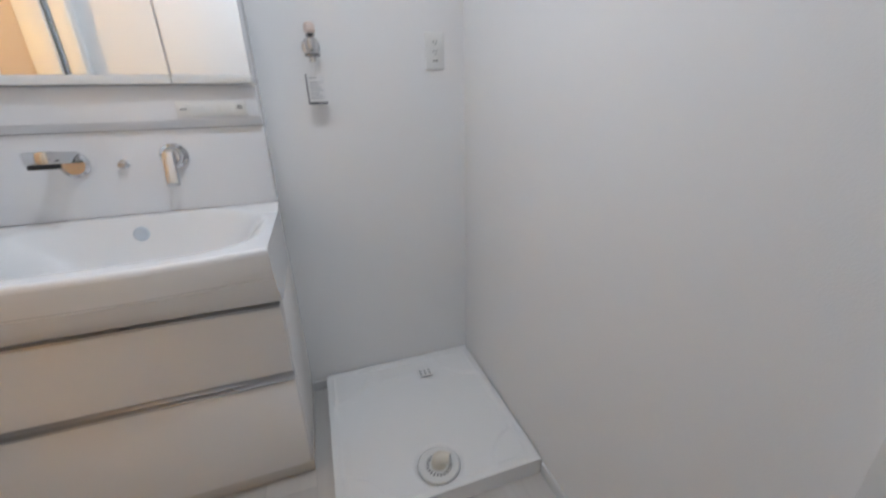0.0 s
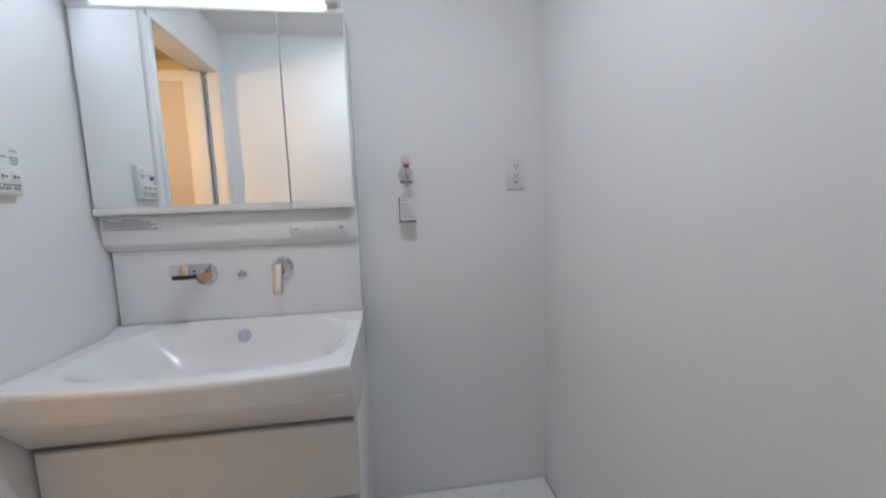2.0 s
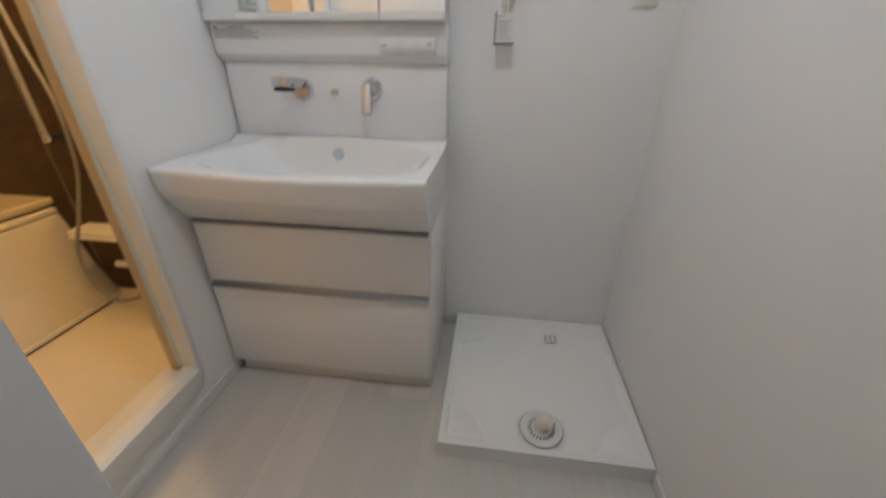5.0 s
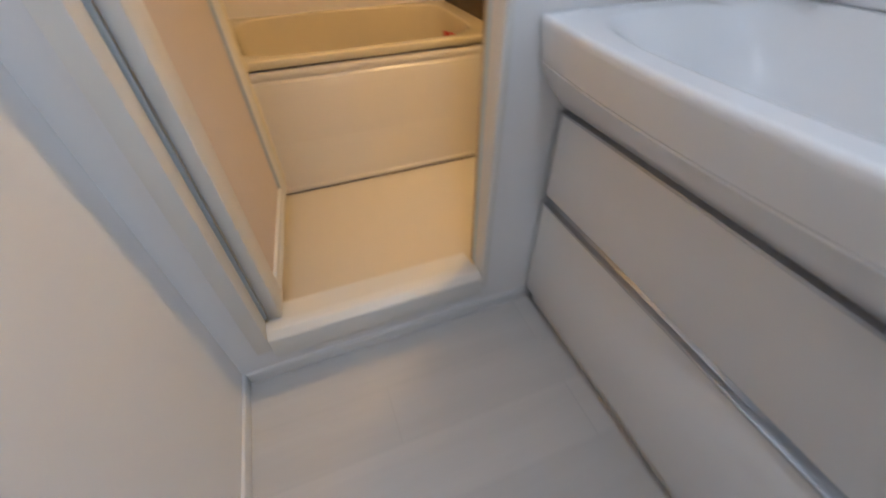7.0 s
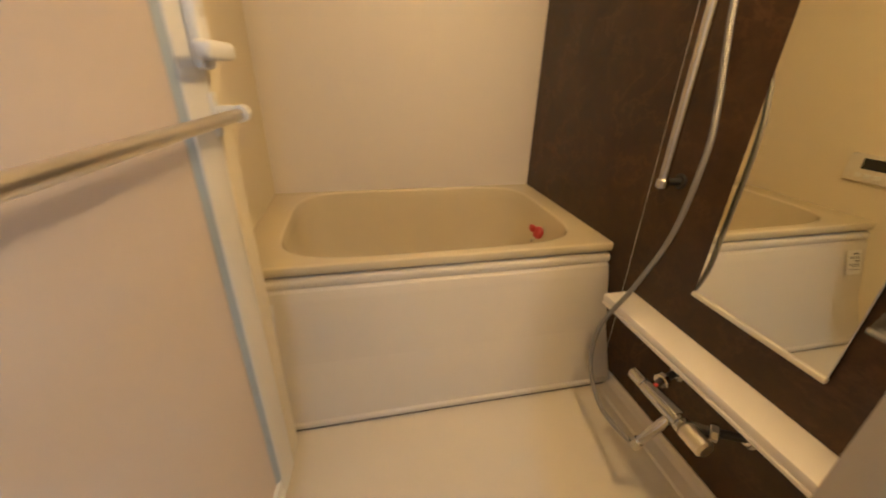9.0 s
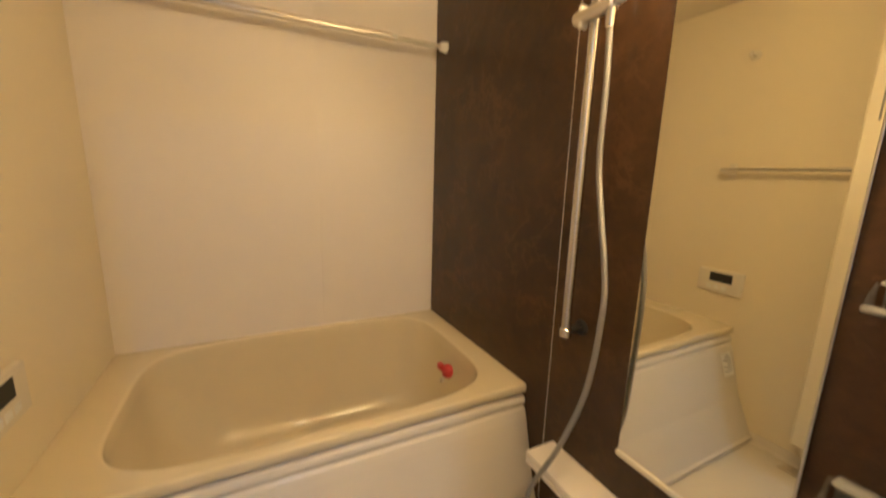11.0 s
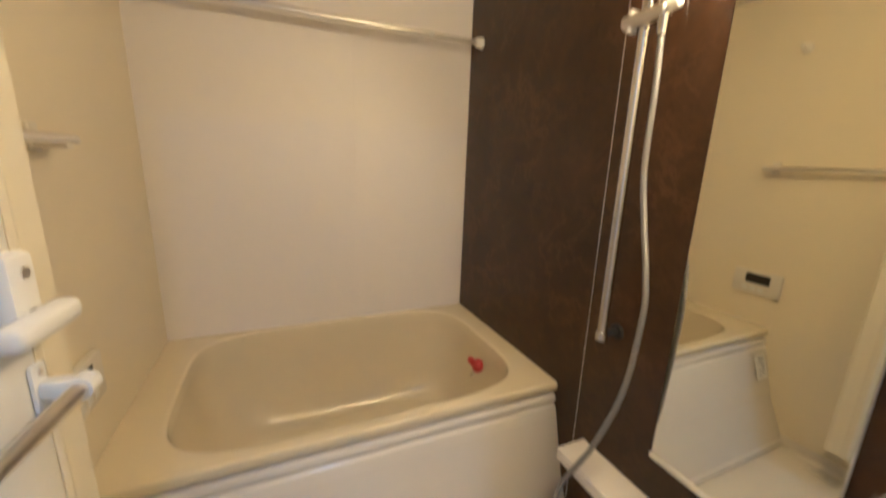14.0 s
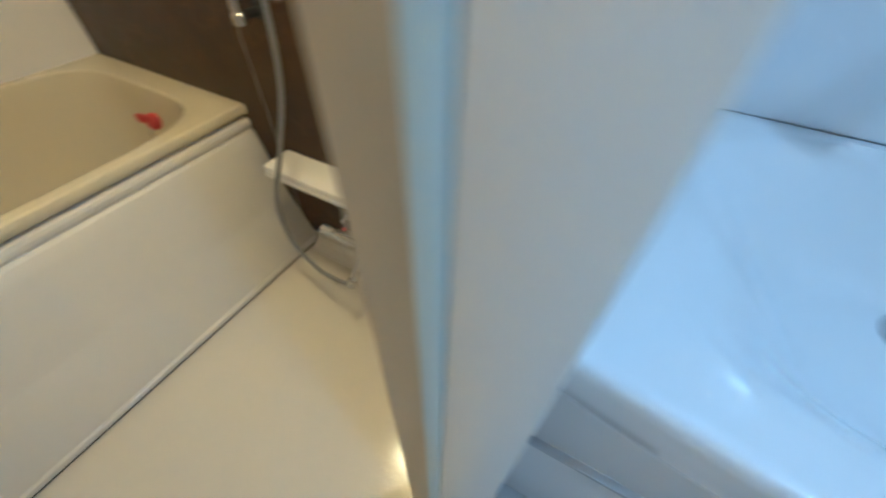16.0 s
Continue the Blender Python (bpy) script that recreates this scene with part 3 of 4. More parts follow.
part("plate", bm_box(0.548, 0.722, YF - 0.006, YF + 0.0008, 1.083, 1.122, 0.003), PLASTIC, sw)
for k in range(5):
    x = 0.566 + 0.0345 * k
    k_b = part("button", bm_box(x - 0.013, x + 0.013, YF - 0.0085, YF - 0.0061, 1.092, 1.113, 0.0015), PLASTIC, sw)
    if k in (0, 4):
        part("mark", bars([(x - 0.008, x + 0.008, 1.101, 1.1035)] + ([(x - 0.006, x + 0.006, 1.107, 1.109)] if k else []), YF - 0.0092, YF - 0.0084), INK, k_b)

fau = thing("basin_faucet", (0.40, -0.084, 0.97), "chrome wall-mounted faucet with flat spout and lever", "faucet")
YB = -0.0845
part("spout_base", bm_lathe([(0, 0.012), (0.026, 0.012), (0.034, 0.006), (0.034, 0.0), (0, 0.0)], (0.274, YB, 0.972), (0, -1, 0), 28), CHROME, fau)
own = bm_box(-0.026, 0.026, -0.122, 0.0, -0.010, 0.020, 0.004)
for v in own.verts:
    v.co = Matrix.Rotation(radians(-4), 3, "Z") @ Matrix.Rotation(radians(-5), 3, "X") @ v.co + Vector((0.268, YB - 0.004, 0.986))
sp = part("spout", own, CHROME, fau)
own = bm_box(-0.022, 0.022, -0.1195, -0.074, -0.021, -0.0102, 0.002)
for v in own.verts:
    v.co = Matrix.Rotation(radians(-4), 3, "Z") @ Matrix.Rotation(radians(-5), 3, "X") @ v.co + Vector((0.268, YB - 0.004, 0.986))
part("aerator", own, DARK, sp, "black aerator slot")
part("popup_knob", bm_lathe([(0, 0.022), (0.008, 0.021), (0.010, 0.017), (0.006, 0.012), (0.005, 0.004), (0.012, 0.002), (0.012, 0), (0, 0)], (0.383, YB, 0.966), (0, -1, 0), 20), CHROME, fau)
lv = part("lever_base", bm_lathe([(0, 0.036), (0.02, 0.034), (0.025, 0.026), (0.026, 0.010), (0.034, 0.006), (0.034, 0), (0, 0)], (0.507, YB, 0.980), (0, -1, 0), 32), CHROME, fau)
part("lever", bm_prism([(YB - 0.028, 0.998), (YB - 0.044, 0.998), (YB - 0.062, 0.915), (YB - 0.060, 0.903), (YB - 0.050, 0.903)], "x", 0.487, 0.518, bevel=0.004), CHROME, lv)

cab = thing("mirror_cabinet", (0.38, 0, 1.165), "white three-door mirror cabinet above the basin", "cabinet")
part("body", bm_box(0.010, 0.752, -0.112, -0.001, 1.165, 1.752, 0.002), PANELW, cab)
for x0, x1 in ((0.012, 0.1875), (0.1905, 0.5585), (0.5615, 0.750)):
    ajar, edge = (0.75, 0.009) if x0 < 0.3 < x1 else (0.0, 0.001)     # the middle door stands very slightly ajar
    pieces = [("door", bm_box(x0, x1, -0.1295, -0.113, 1.186, 1.7345, 0.001), PANELW, ""),
              ("mirror", bm_box(x0 + edge, x1 - 0.001, -0.1335, -0.1296, 1.187, 1.7335), MIRROR, "frameless mirror"),
              ("bottom_rail", bm_box(x0, x1, -0.140, -0.113, 1.164, 1.1855, 0.003), PLASTIC, "white bottom grip rail"),
              ("top_rail", bm_box(x0, x1, -0.138, -0.113, 1.735, 1.753, 0.002), PLASTIC, "white top rail")]
    if edge > 0.002:
        pieces.append(("edge_strip", bm_box(x0, x0 + edge - 0.0002, -0.1335, -0.1296, 1.187, 1.7335), PANELW, "white door edge"))
    d = cab
    for name, own, mat, label in pieces:
        for v in own.verts:
            v.co = Matrix.Rotation(radians(ajar), 3, "Z") @ (v.co - Vector((x1, -0.113, 0))) + Vector((x1, -0.113, 0))
        ob = part(name, own, mat, d, label)
        d = ob if name == "door" else d
lamp = thing("vanity_lamp", (0.40, -0.1, 1.755), "lit white strip lamp on top of the mirror cabinet", "lamp")
part("housing", bm_prism([(-0.001, 1.7545), (-0.125, 1.7545), (-0.125, 1.78), (-0.08, 1.845), (-0.001, 1.845)], "x", 0.03, 0.735, bevel=0.003), PLASTIC, lamp)
arc = [(-0.126 - 0.048 * math.sin(a) ** 0.6, 1.809 - 0.052 * math.cos(a)) for a in (math.pi * k / 12 for k in range(13))]
own = bm_prism([*arc, (-0.100, 1.861), (-0.1262, 1.80)], "x", 0.078, 0.700)
for v in own.verts:
    v.co.x += (0.39 - v.co.x) * 0.045 * (1.861 - v.co.z) / 0.104
part("diffuser", own, VLAMP, lamp, "glowing white acrylic diffuser")
for x0, x1 in ((0.034, 0.077), (0.701, 0.738)):
    part("end_cap", bm_prism([(-0.1262, 1.7545), (-0.165, 1.7545), (-0.176, 1.80), (-0.158, 1.862), (-0.08, 1.866), (-0.05, 1.846), (-0.1262, 1.79)], "x", x0, x1, bevel=0.004), PLASTIC, lamp)

# ---- washroom fittings ----
rem = thing("bath_remote_control", (0, -0.4020, 1.275), "white water heater remote with small display on the wall", "control panel")
RY, RZ = -0.4560, 1.217
part("case", bm_box(0.0, 0.019, RY, -0.3410, RZ, 1.335, 0.004), PLASTIC, rem)
part("cover", bm_box(0.0186, 0.0212, RY + 0.004, -0.3450, RZ + 0.004, RZ + 0.066, 0.001), PLASTIC, rem, "flip cover over the keys")


def on_remote(name, mat, parent, rects, x0, x1, label):
    """Small flat prints on the face of the remote, each a part."""
    for y0, y1, z0, z1 in rects:
        part(name, bm_box(x0, x1, RY + y0, RY + y1, RZ + z0, RZ + z1), mat, parent, label)


part("display", bm_box(0.0188, 0.0202, RY + 0.036, RY + 0.060, RZ + 0.069, RZ + 0.080, 0.0006, segs=1), DARK, rem, "small dark display")
on_remote("print", INK, rem, [(0.008, 0.060, 0.083, 0.0855), (0.066, 0.084, 0.083, 0.0855), (0.090, 0.110, 0.083, 0.0855)], 0.0188, 0.0196, "dark printed line")
on_remote("print", PALEGREY, rem, [(0.008, 0.016, 0.097, 0.100), (0.020, 0.036, 0.097, 0.099), (0.092, 0.110, 0.096, 0.102)], 0.0188, 0.0194, "faint grey print")
on_remote("print", GREENINK, rem, [(0.092, 0.110, 0.076, 0.079), (0.092, 0.108, 0.069, 0.0715), (0.008, 0.030, 0.070, 0.0715), (0.008, 0.030, 0.0775, 0.079)], 0.0188, 0.0196, "green printed mark")
on_remote("print", INK, rem, [(0.008, 0.016, 0.0565, 0.0595), (0.020, 0.044, 0.0565, 0.0600)], 0.0211, 0.0218, "dark printed line")
for k in range(4):
    y = 0.0175 + 0.0265 * k
    kb = part("key", bm_box(0.0211, 0.0224, RY + y - 0.0105, RY + y + 0.0105, RZ + 0.028, RZ + 0.052, 0.0008), PLASTIC, rem)
    on_remote("mark", INK, kb, [(y - 0.0065, y - 0.0025, 0.036, 0.0445), (y + 0.0005, y + 0.0070, 0.0385, 0.0425)], 0.0223, 0.0228, "small printed symbol")
for z, ys in ((0.020, ((0.006, 0.034), (0.038, 0.060), (0.064, 0.086), (0.090, 0.106))), (0.0125, ((0.006, 0.030), (0.038, 0.082), (0.088, 0.104)))):
    on_remote("print", INK, rem, [(y0, y1, z, z + 0.0032) for y0, y1 in ys], 0.0211, 0.0217, "unreadable print")

tap = thing("washer_tap", (0.92, 0, 1.27), "chrome washing machine tap with pale handle", "tap")
TY = -0.052
part("flange", bm_lathe([(0, 0.009), (0.018, 0.009), (0.027, 0.004), (0.027, 0), (0, 0)], (0.92, 0, 1.274), (0, -1, 0), 28), CHROME, tap)
b = bm_rod((0.92, -0.006, 1.274), (0.92, TY, 1.274), 0.0115)
b = bm_lathe([(0, 0), (0.013, 0), (0.0165, 0.006), (0.017, 0.018), (0.0165, 0.032), (0.011, 0.038), (0, 0.038)], (0.92, TY, 1.256), bm=b)
part("body", b, CHROME, tap)
part("bonnet", bm_lathe([(0, 0), (0.0125, 0.0), (0.0125, 0.006), (0.009, 0.008), (0, 0.008)], (0.92, TY, 1.2945), (0, 0, 1), 6), DARKREFLECT, tap, "chrome hexagon bonnet with dark reflections painted in")
part("handle", bm_lathe([(0, 0), (0.012, 0.0), (0.0165, 0.006), (0.0155, 0.022), (0.011, 0.028), (0, 0.029)], (0.92, TY, 1.3028), (0, 0, 1), 12), material("pale_pink_plastic", (0.75, 0.62, 0.55), 0.4), tap, "pale ivory handle")
b = bm_lathe([(0, 0), (0.0095, 0), (0.0095, 0.020), (0.013, 0.022), (0.013, 0.030), (0, 0.030)], (0.92, TY, 1.225))
part("nozzle", b, CHROME, tap)
part("stop_lever", bm_lathe([(0, 0), (0.021, 0.0), (0.0225, 0.002), (0.0225, 0.006), (0.021, 0.008), (0, 0.008)], (0.92, TY, 1.2405), (0, 0, 1), 28), DARKREFLECT, tap, "chrome stop ring with dark reflections painted in")
part("stopper", bm_lathe([(0, 0), (0.009, 0.0), (0.010, 0.012), (0, 0.012)], (0.92, TY, 1.2125)), PLASTIC, tap, "white hose end stopper")
tag = thing("hanging_tag", (0.919, -0.05, 1.15), "small white instruction card in a clear case", "tag")
part("card", bm_box(0.894, 0.944, -0.0515, -0.0495, 1.114, 1.189), PAPER, tag)
part("case_edge", bm_box(0.890, 0.948, -0.0535, -0.0517, 1.1075, 1.1135, bm=bm_box(0.890, 0.894, -0.0535, -0.0517, 1.1135, 1.193)), INK, tag, "dark edge of the clear case")
part("print", bars([(0.899, 0.922, 1.181, 1.184)] + [(0.899, 0.939 - 0.006 * (k % 3), 1.124 + 0.0075 * k, 1.1265 + 0.0075 * k) for k in range(7)], -0.0522, -0.0512), material("grey_print", (0.42, 0.43, 0.45), 0.6), tag, "unreadable grey print")
part("strap", bm_tube([(0.919, -0.0505, 1.188), (0.924, -0.060, 1.205), (0.928, -0.062, 1.225), (0.930, -0.056, 1.236)], 0.0018, 8), PLASTIC, tag)

outlet = thing("wall_outlet", (1.32, 0, 1.267), "white double wall outlet with earth terminal", "outlet")
part("plate", bm_box(1.286, 1.353, -0.008, 0, 1.210, 1.323, 0.003), PLASTIC, outlet)
part("insert", bm_box(1.304, 1.336, -0.0095, -0.0081, 1.226, 1.307, 0.0006), PLASTIC, outlet)
for z in (1.292, 1.262):
    sk = part("socket", bm_box(1.307, 1.333, -0.0105, -0.0096, z - 0.012, z + 0.012, 0.0004), PLASTIC, outlet)
    for x in (1.3145, 1.3255):
        part("slot", bm_box(x - 0.0012, x + 0.0012, -0.0109, -0.0104, z - 0.001, z + 0.008), DARK, sk)
    part("slot", bm_rod((1.32, -0.0104, z - 0.006), (1.32, -0.0109, z - 0.006), 0.002, 10), DARK, sk)
part("earth_slot", bm_box(1.311, 1.329, -0.0102, -0.0094, 1.234, 1.239), GREY, outlet)

# washer pan
PX0, PX1, PY0, PY1, PZ = 0.806, 1.422, -0.642, -0.003, 0.058
pan = thing("washing_machine_pan", ((PX0 + PX1) / 2, PY1, 0), "square white plastic drain pan for a washing machine", "drain pan")


def pan_height(x, y):
    u, w = (x - PX0) / (PX1 - PX0), (PY1 - y) / (PY1 - PY0)
    e = min(u, 1 - u, w, 1 - w)
    h = PZ
    if e > 0.035:
        h -= 0.007 * min(1, (e - 0.035) / 0.012)
    for cu, cw, r in ((0, 0, 0.30), (1, 0, 0.30), (0, 1, 0.24), (1, 1, 0.24)):
        d = math.hypot(u - cu, w - cw)
        if e > 0.035:
            h += 0.006 * max(0, min(1, (r - d) / 0.010))
    if e > 0.06 and w < 0.17 and 0.33 < u < 0.8:
        h += 0.003
    d = math.hypot(x - 1.118, y + 0.545)
    if d < 0.078:
        h -= 0.010 * min(1, (0.078 - d) / 0.010)
    return h


b = bmesh.new()
N = 96
g = [[b.verts.new((PX0 + (PX1 - PX0) * i / N, PY1 + (PY0 - PY1) * j / N, pan_height(PX0 + (PX1 - PX0) * i / N, PY1 + (PY0 - PY1) * j / N))) for i in range(N + 1)] for j in range(N + 1)]
for j in range(N):
    for i in range(N):
        b.faces.new((g[j][i], g[j + 1][i], g[j + 1][i + 1], g[j][i + 1]))
for ring in ([g[N][i] for i in range(N + 1)], [g[j][0] for j in range(N + 1)], [g[j][N] for j in range(N + 1)]):
    low = [b.verts.new((v.co.x, v.co.y, 0.0)) for v in ring]
    for k in range(N):
        b.faces.new((ring[k], low[k], low[k + 1], ring[k + 1]))
bmesh.ops.recalc_face_normals(b, faces=b.faces)
part("tray", b, PANPLASTIC, pan)
DC = Vector((1.118, -0.545, 0.047))
dr = part("drain", bm_lathe([(0.0, 0.004), (0.025, 0.004), (0.027, 0.001), (0.043, 0.001), (0.045, 0.004), (0.061, 0.005), (0.064, 0.003), (0.065, -0.004), (0, -0.004)], DC, (0, 0, 1), 56), PLASTIC, pan, "round slotted drain cover")
part("groove", bm_lathe([(0.0655, -0.003), (0.0655, 0.0005), (0.0672, 0.0005), (0.0672, -0.003)], DC, (0, 0, 1), 56), PALEGREY, dr, "dark ring joint")
for k in range(22):
    own = bm_box(0.0300, 0.0415, -0.0024, 0.0024, 0, 0.0016)
    for v in own.verts:
        v.co = Matrix.Rotation(2 * math.pi * k / 22, 3, "Z") @ v.co + DC + Vector((0, 0, 0.0004))
    part("slot", own, GREY, dr)
own = bm_tube([DC, DC + Vector((0, 0, 0.022)), DC + Vector((0.010, -0.006, 0.034)), DC + Vector((0.030, -0.018, 0.036))], [0.024, 0.022, 0.019, 0.016], 20)
elbow = part("elbow", own, IVORY, pan, "white hose elbow on the drain")
part("mouth", bm_lathe([(0, 0.0012), (0.012, 0.0012), (0.012, -0.002), (0, -0.002)], DC + Vector((0.0302, -0.0181, 0.036)), (0.85, -0.51, 0.08), 20), PALEGREY, elbow, "open hose mouth")
hs = part("hatch", bm_box(1.165, 1.222, -0.150, -0.105, 0.0605, 0.0622, 0.0006), PANPLASTIC, pan)
for k in range(3):
    part("slot", bm_box(1.171 + 0.018 * k, 1.180 + 0.018 * k, -0.146, -0.109, 0.0618, 0.0626), PALEGREY, hs)

# unseen lamp, added to brighten drawers, pan and lower walls
down = thing("unseen_ceiling_downlight", (DLX, DLY, WZ), "unseen round ceiling downlight, added to fill the washroom with light", "lamp")
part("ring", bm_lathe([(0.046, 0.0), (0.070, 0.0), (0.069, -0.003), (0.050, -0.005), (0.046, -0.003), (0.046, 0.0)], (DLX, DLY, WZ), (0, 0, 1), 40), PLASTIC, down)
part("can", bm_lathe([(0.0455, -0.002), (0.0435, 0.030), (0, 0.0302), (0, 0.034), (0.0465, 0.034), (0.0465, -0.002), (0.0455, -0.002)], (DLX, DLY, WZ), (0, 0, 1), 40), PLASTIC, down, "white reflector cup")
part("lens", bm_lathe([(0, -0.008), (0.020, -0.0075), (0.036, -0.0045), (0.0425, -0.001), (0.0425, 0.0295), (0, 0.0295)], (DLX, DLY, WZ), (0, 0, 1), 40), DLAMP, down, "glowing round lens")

# ---- bathtub ----
TX0, TX1, TY0, TY1 = BX0 + 0.001, -1.099, BY0 + 0.001, BY1 - 0.001
tub = thing("bathtub", ((TX0 + TX1) / 2, (TY0 + TY1) / 2, BZ0), "beige acrylic bathtub with wide rim and white apron", "bathtub")


def tub_shell():
    """Flat rim, rounded lip, walls that lean back towards the sloped end, a fillet and the floor, ring by ring; then the front roll."""
    bm = bmesh.new()
    cx, cy, rx, ry, power, deep, bend = -1.496, -0.597, 0.360, 0.546, 4.8, 0.43, 2.0 / 2.3
    corners = [math.atan2(y - cy, x - cx) for x in (TX0, TX1) for y in (TY0, TY1)]
    angles = sorted([2 * math.pi * k / 220 - math.pi for k in range(220)] + corners)
    rings = []
    for a in angles:
        ux, uy = math.cos(a), math.sin(a)
        edge = 1 / (abs(ux / rx) ** power + abs(uy / ry) ** power) ** (1 / power)
        side = min(((TX1 if ux > 0 else TX0) - cx) / ux if abs(ux) > 1e-6 else 9, ((TY1 if uy > 0 else TY0) - cy) / uy if abs(uy) > 1e-6 else 9)
        slope = 0.26 + 0.20 * max(0.0, -uy * edge / ry)
        line = [(side, 0.0), (edge + 0.55 * (side - edge), 0.0), (edge + 0.012, 0.0), (edge + 0.006, 0.0012), (edge + 0.002, 0.0045), (edge, 0.010)]
        for k in range(1, 19):
            p = math.pi / 2 * k / 18
            line.append((edge * (1 - slope * (1 - math.cos(p) ** bend)), 0.010 + (deep - 0.010) * math.sin(p) ** bend))
        line += [(edge * (1 - slope) * f, deep) for f in (0.75, 0.45, 0.15)]
        rings.append([bm.verts.new((cx + ux * r, cy + uy * r, RIM - z)) for r, z in line])
    middle = bm.verts.new((cx, cy, RIM - deep))
    for p, q in zip(rings, rings[1:] + rings[:1]):
        for k in range(len(p) - 1):
            bm.faces.new((p[k], p[k + 1], q[k + 1], q[k]))
        bm.faces.new((p[-1], middle, q[-1]))
    bmesh.ops.recalc_face_normals(bm, faces=bm.faces)
    if bm.faces[0].normal.z < 0:
        bmesh.ops.reverse_faces(bm, faces=bm.faces)
    roll = [(TX1, RIM), (TX1 + 0.004, RIM - 0.001), (TX1 + 0.008, RIM - 0.004), (TX1 + 0.0095, RIM - 0.010), (TX1 + 0.009, RIM - 0.026), (TX1 + 0.004, RIM - 0.034), (TX1 - 0.030, RIM - 0.036), (TX1 - 0.030, RIM - 0.012), (TX1, RIM - 0.008)]
    return bm_prism(roll, "y", TY0, TY1, bm=bm)


part("shell", tub_shell(), TUB, tub)
AX, AZ = -0.940, BZ0 + 0.012
prof = [(-1.13, 0.436), (-1.102, 0.436), (-1.092, 0.431), (-1.088, 0.420), (-1.0885, 0.408), (-1.094, 0.402), (-1.094, 0.398), (-1.085, 0.390), (-1.075, 0.360),
        (-1.020, 0.155), (AX, AZ + 0.012), (AX - 0.004, AZ), (-1.13, AZ)]
ap = part("apron", bm_prism(prof, "y", TY0, TY1 - 0.002, bevel=0.0015), APRON, tub, "white front apron panel")
part("foot_strip", bm_prism([(-0.99, BZ0 + 0.0075), (-0.934, BZ0 + 0.0075), (-0.931, BZ0 + 0.011), (-0.932, BZ0 + 0.024), (-0.937, BZ0 + 0.028), (-0.99, BZ0 + 0.028)], "y", TY0, TY1 - 0.002, bevel=0.001), APRON, tub, "thin trim strip along the foot")
part("base_gap", bm_box(-1.10, -0.936, TY0, TY1 - 0.002, BZ0, BZ0 + 0.0072), DARK, tub, "dark gap under the apron")
part("rim_gap", bm_box(-1.15, -1.112, TY0, TY1, 0.437, 0.443), DARK, tub)
plug = thing("bath_plug_button", (-1.42, -0.105, 0.39), "red plastic plug hanging at the tub wall", "bath plug")
part("plug_disc", bm_lathe([(0, 0.020), (0.016, 0.019), (0.025, 0.012), (0.029, 0.002), (0.027, -0.008), (0, -0.013)], (-1.415, -0.100, 0.392), (0.1, -0.95, 0.25), 24), RED, plug)
part("grip", bm_box(-1.448, -1.414, -0.134, -0.112, 0.396, 0.424, 0.007, segs=3), RED, plug, "red pull tab")
part("ring", bm_tube([(-1.402, -0.122, 0.378), (-1.396, -0.130, 0.366), (-1.404, -0.134, 0.356), (-1.414, -0.130, 0.362), (-1.412, -0.122, 0.374)], 0.003, 10), CHROME, plug, "small chain ring")

# apron label
lab = thing("apron_label", (-1.04, -1.18, 0.33), "white caution label with black print on the apron", "label")
UP = (Vector((AX, 0, AZ + 0.012)) - Vector((-1.075, 0, 0.360))).normalized()
OUT = Vector((-UP.z, 0, UP.x))


def on_apron(y0, y1, s0, s1, lift, thick):
    """A thin plate on the sloping apron: s runs down from its upper shoulder."""
    own = bmesh.new()
    bmesh.ops.create_cube(own, size=1)
    for v in own.verts:
        s = s0 + (v.co.x + 0.5) * (s1 - s0)
        p = Vector((-1.075, 0, 0.360)) + UP * s + (OUT if OUT.x > 0 else -OUT) * (lift + (v.co.z + 0.5) * thick)
        v.co = Vector((p.x, y0 + (v.co.y + 0.5) * (y1 - y0), p.z))
    bmesh.ops.recalc_face_normals(own, faces=own.faces)
    return own


LY0, LY1, LS0, LS1 = -1.225, -1.145, -0.002, 0.105
part("sheet", on_apron(LY0, LY1, LS0, LS1, 0.0012, 0.0006), PAPER, lab)
b = None
for y0, y1, s0, s1 in ((0.010, 0.020, 0.012, 0.020), (0.024, 0.034, 0.012, 0.020), (0.038, 0.048, 0.012, 0.020), (0.010, 0.020, 0.045, 0.053), (0.024, 0.034, 0.045, 0.053),
                       (0.008, 0.070, 0.028, 0.031), (0.008, 0.062, 0.035, 0.038), (0.008, 0.070, 0.062, 0.065), (0.008, 0.055, 0.070, 0.073), (0.008, 0.068, 0.085, 0.088)):
    b = merge(b, on_apron(LY0 + y0, LY0 + y1, LS0 + s0, LS0 + s1, 0.0019, 0.0004)) if b else on_apron(LY0 + y0, LY0 + y1, LS0 + s0, LS0 + s1, 0.0019, 0.0004)
part("print", b, INK, lab, "unreadable black print")

# ---- bath: brown wall fittings ----
MX0, MX1, MZ0, MZ1 = -0.725, -0.395, 0.500, 1.703
mir = thing("tall_bath_mirror", (MX0, BY1, MZ0), "tall narrow wall mirror above the shelf", "mirror")
part("glass", bm_box(MX0, MX1, BY1 - 0.0065, BY1 - 0.0005, MZ0, MZ1, 0.0012, segs=1), BATHMIRROR, mir)
part("bottom_rail", bm_box(MX0 - 0.002, MX1 + 0.002, BY1 - 0.012, BY1 - 0.0003, MZ0 - 0.014, MZ0 - 0.0003, 0.002), IVORY, mir, "cream bottom rail")
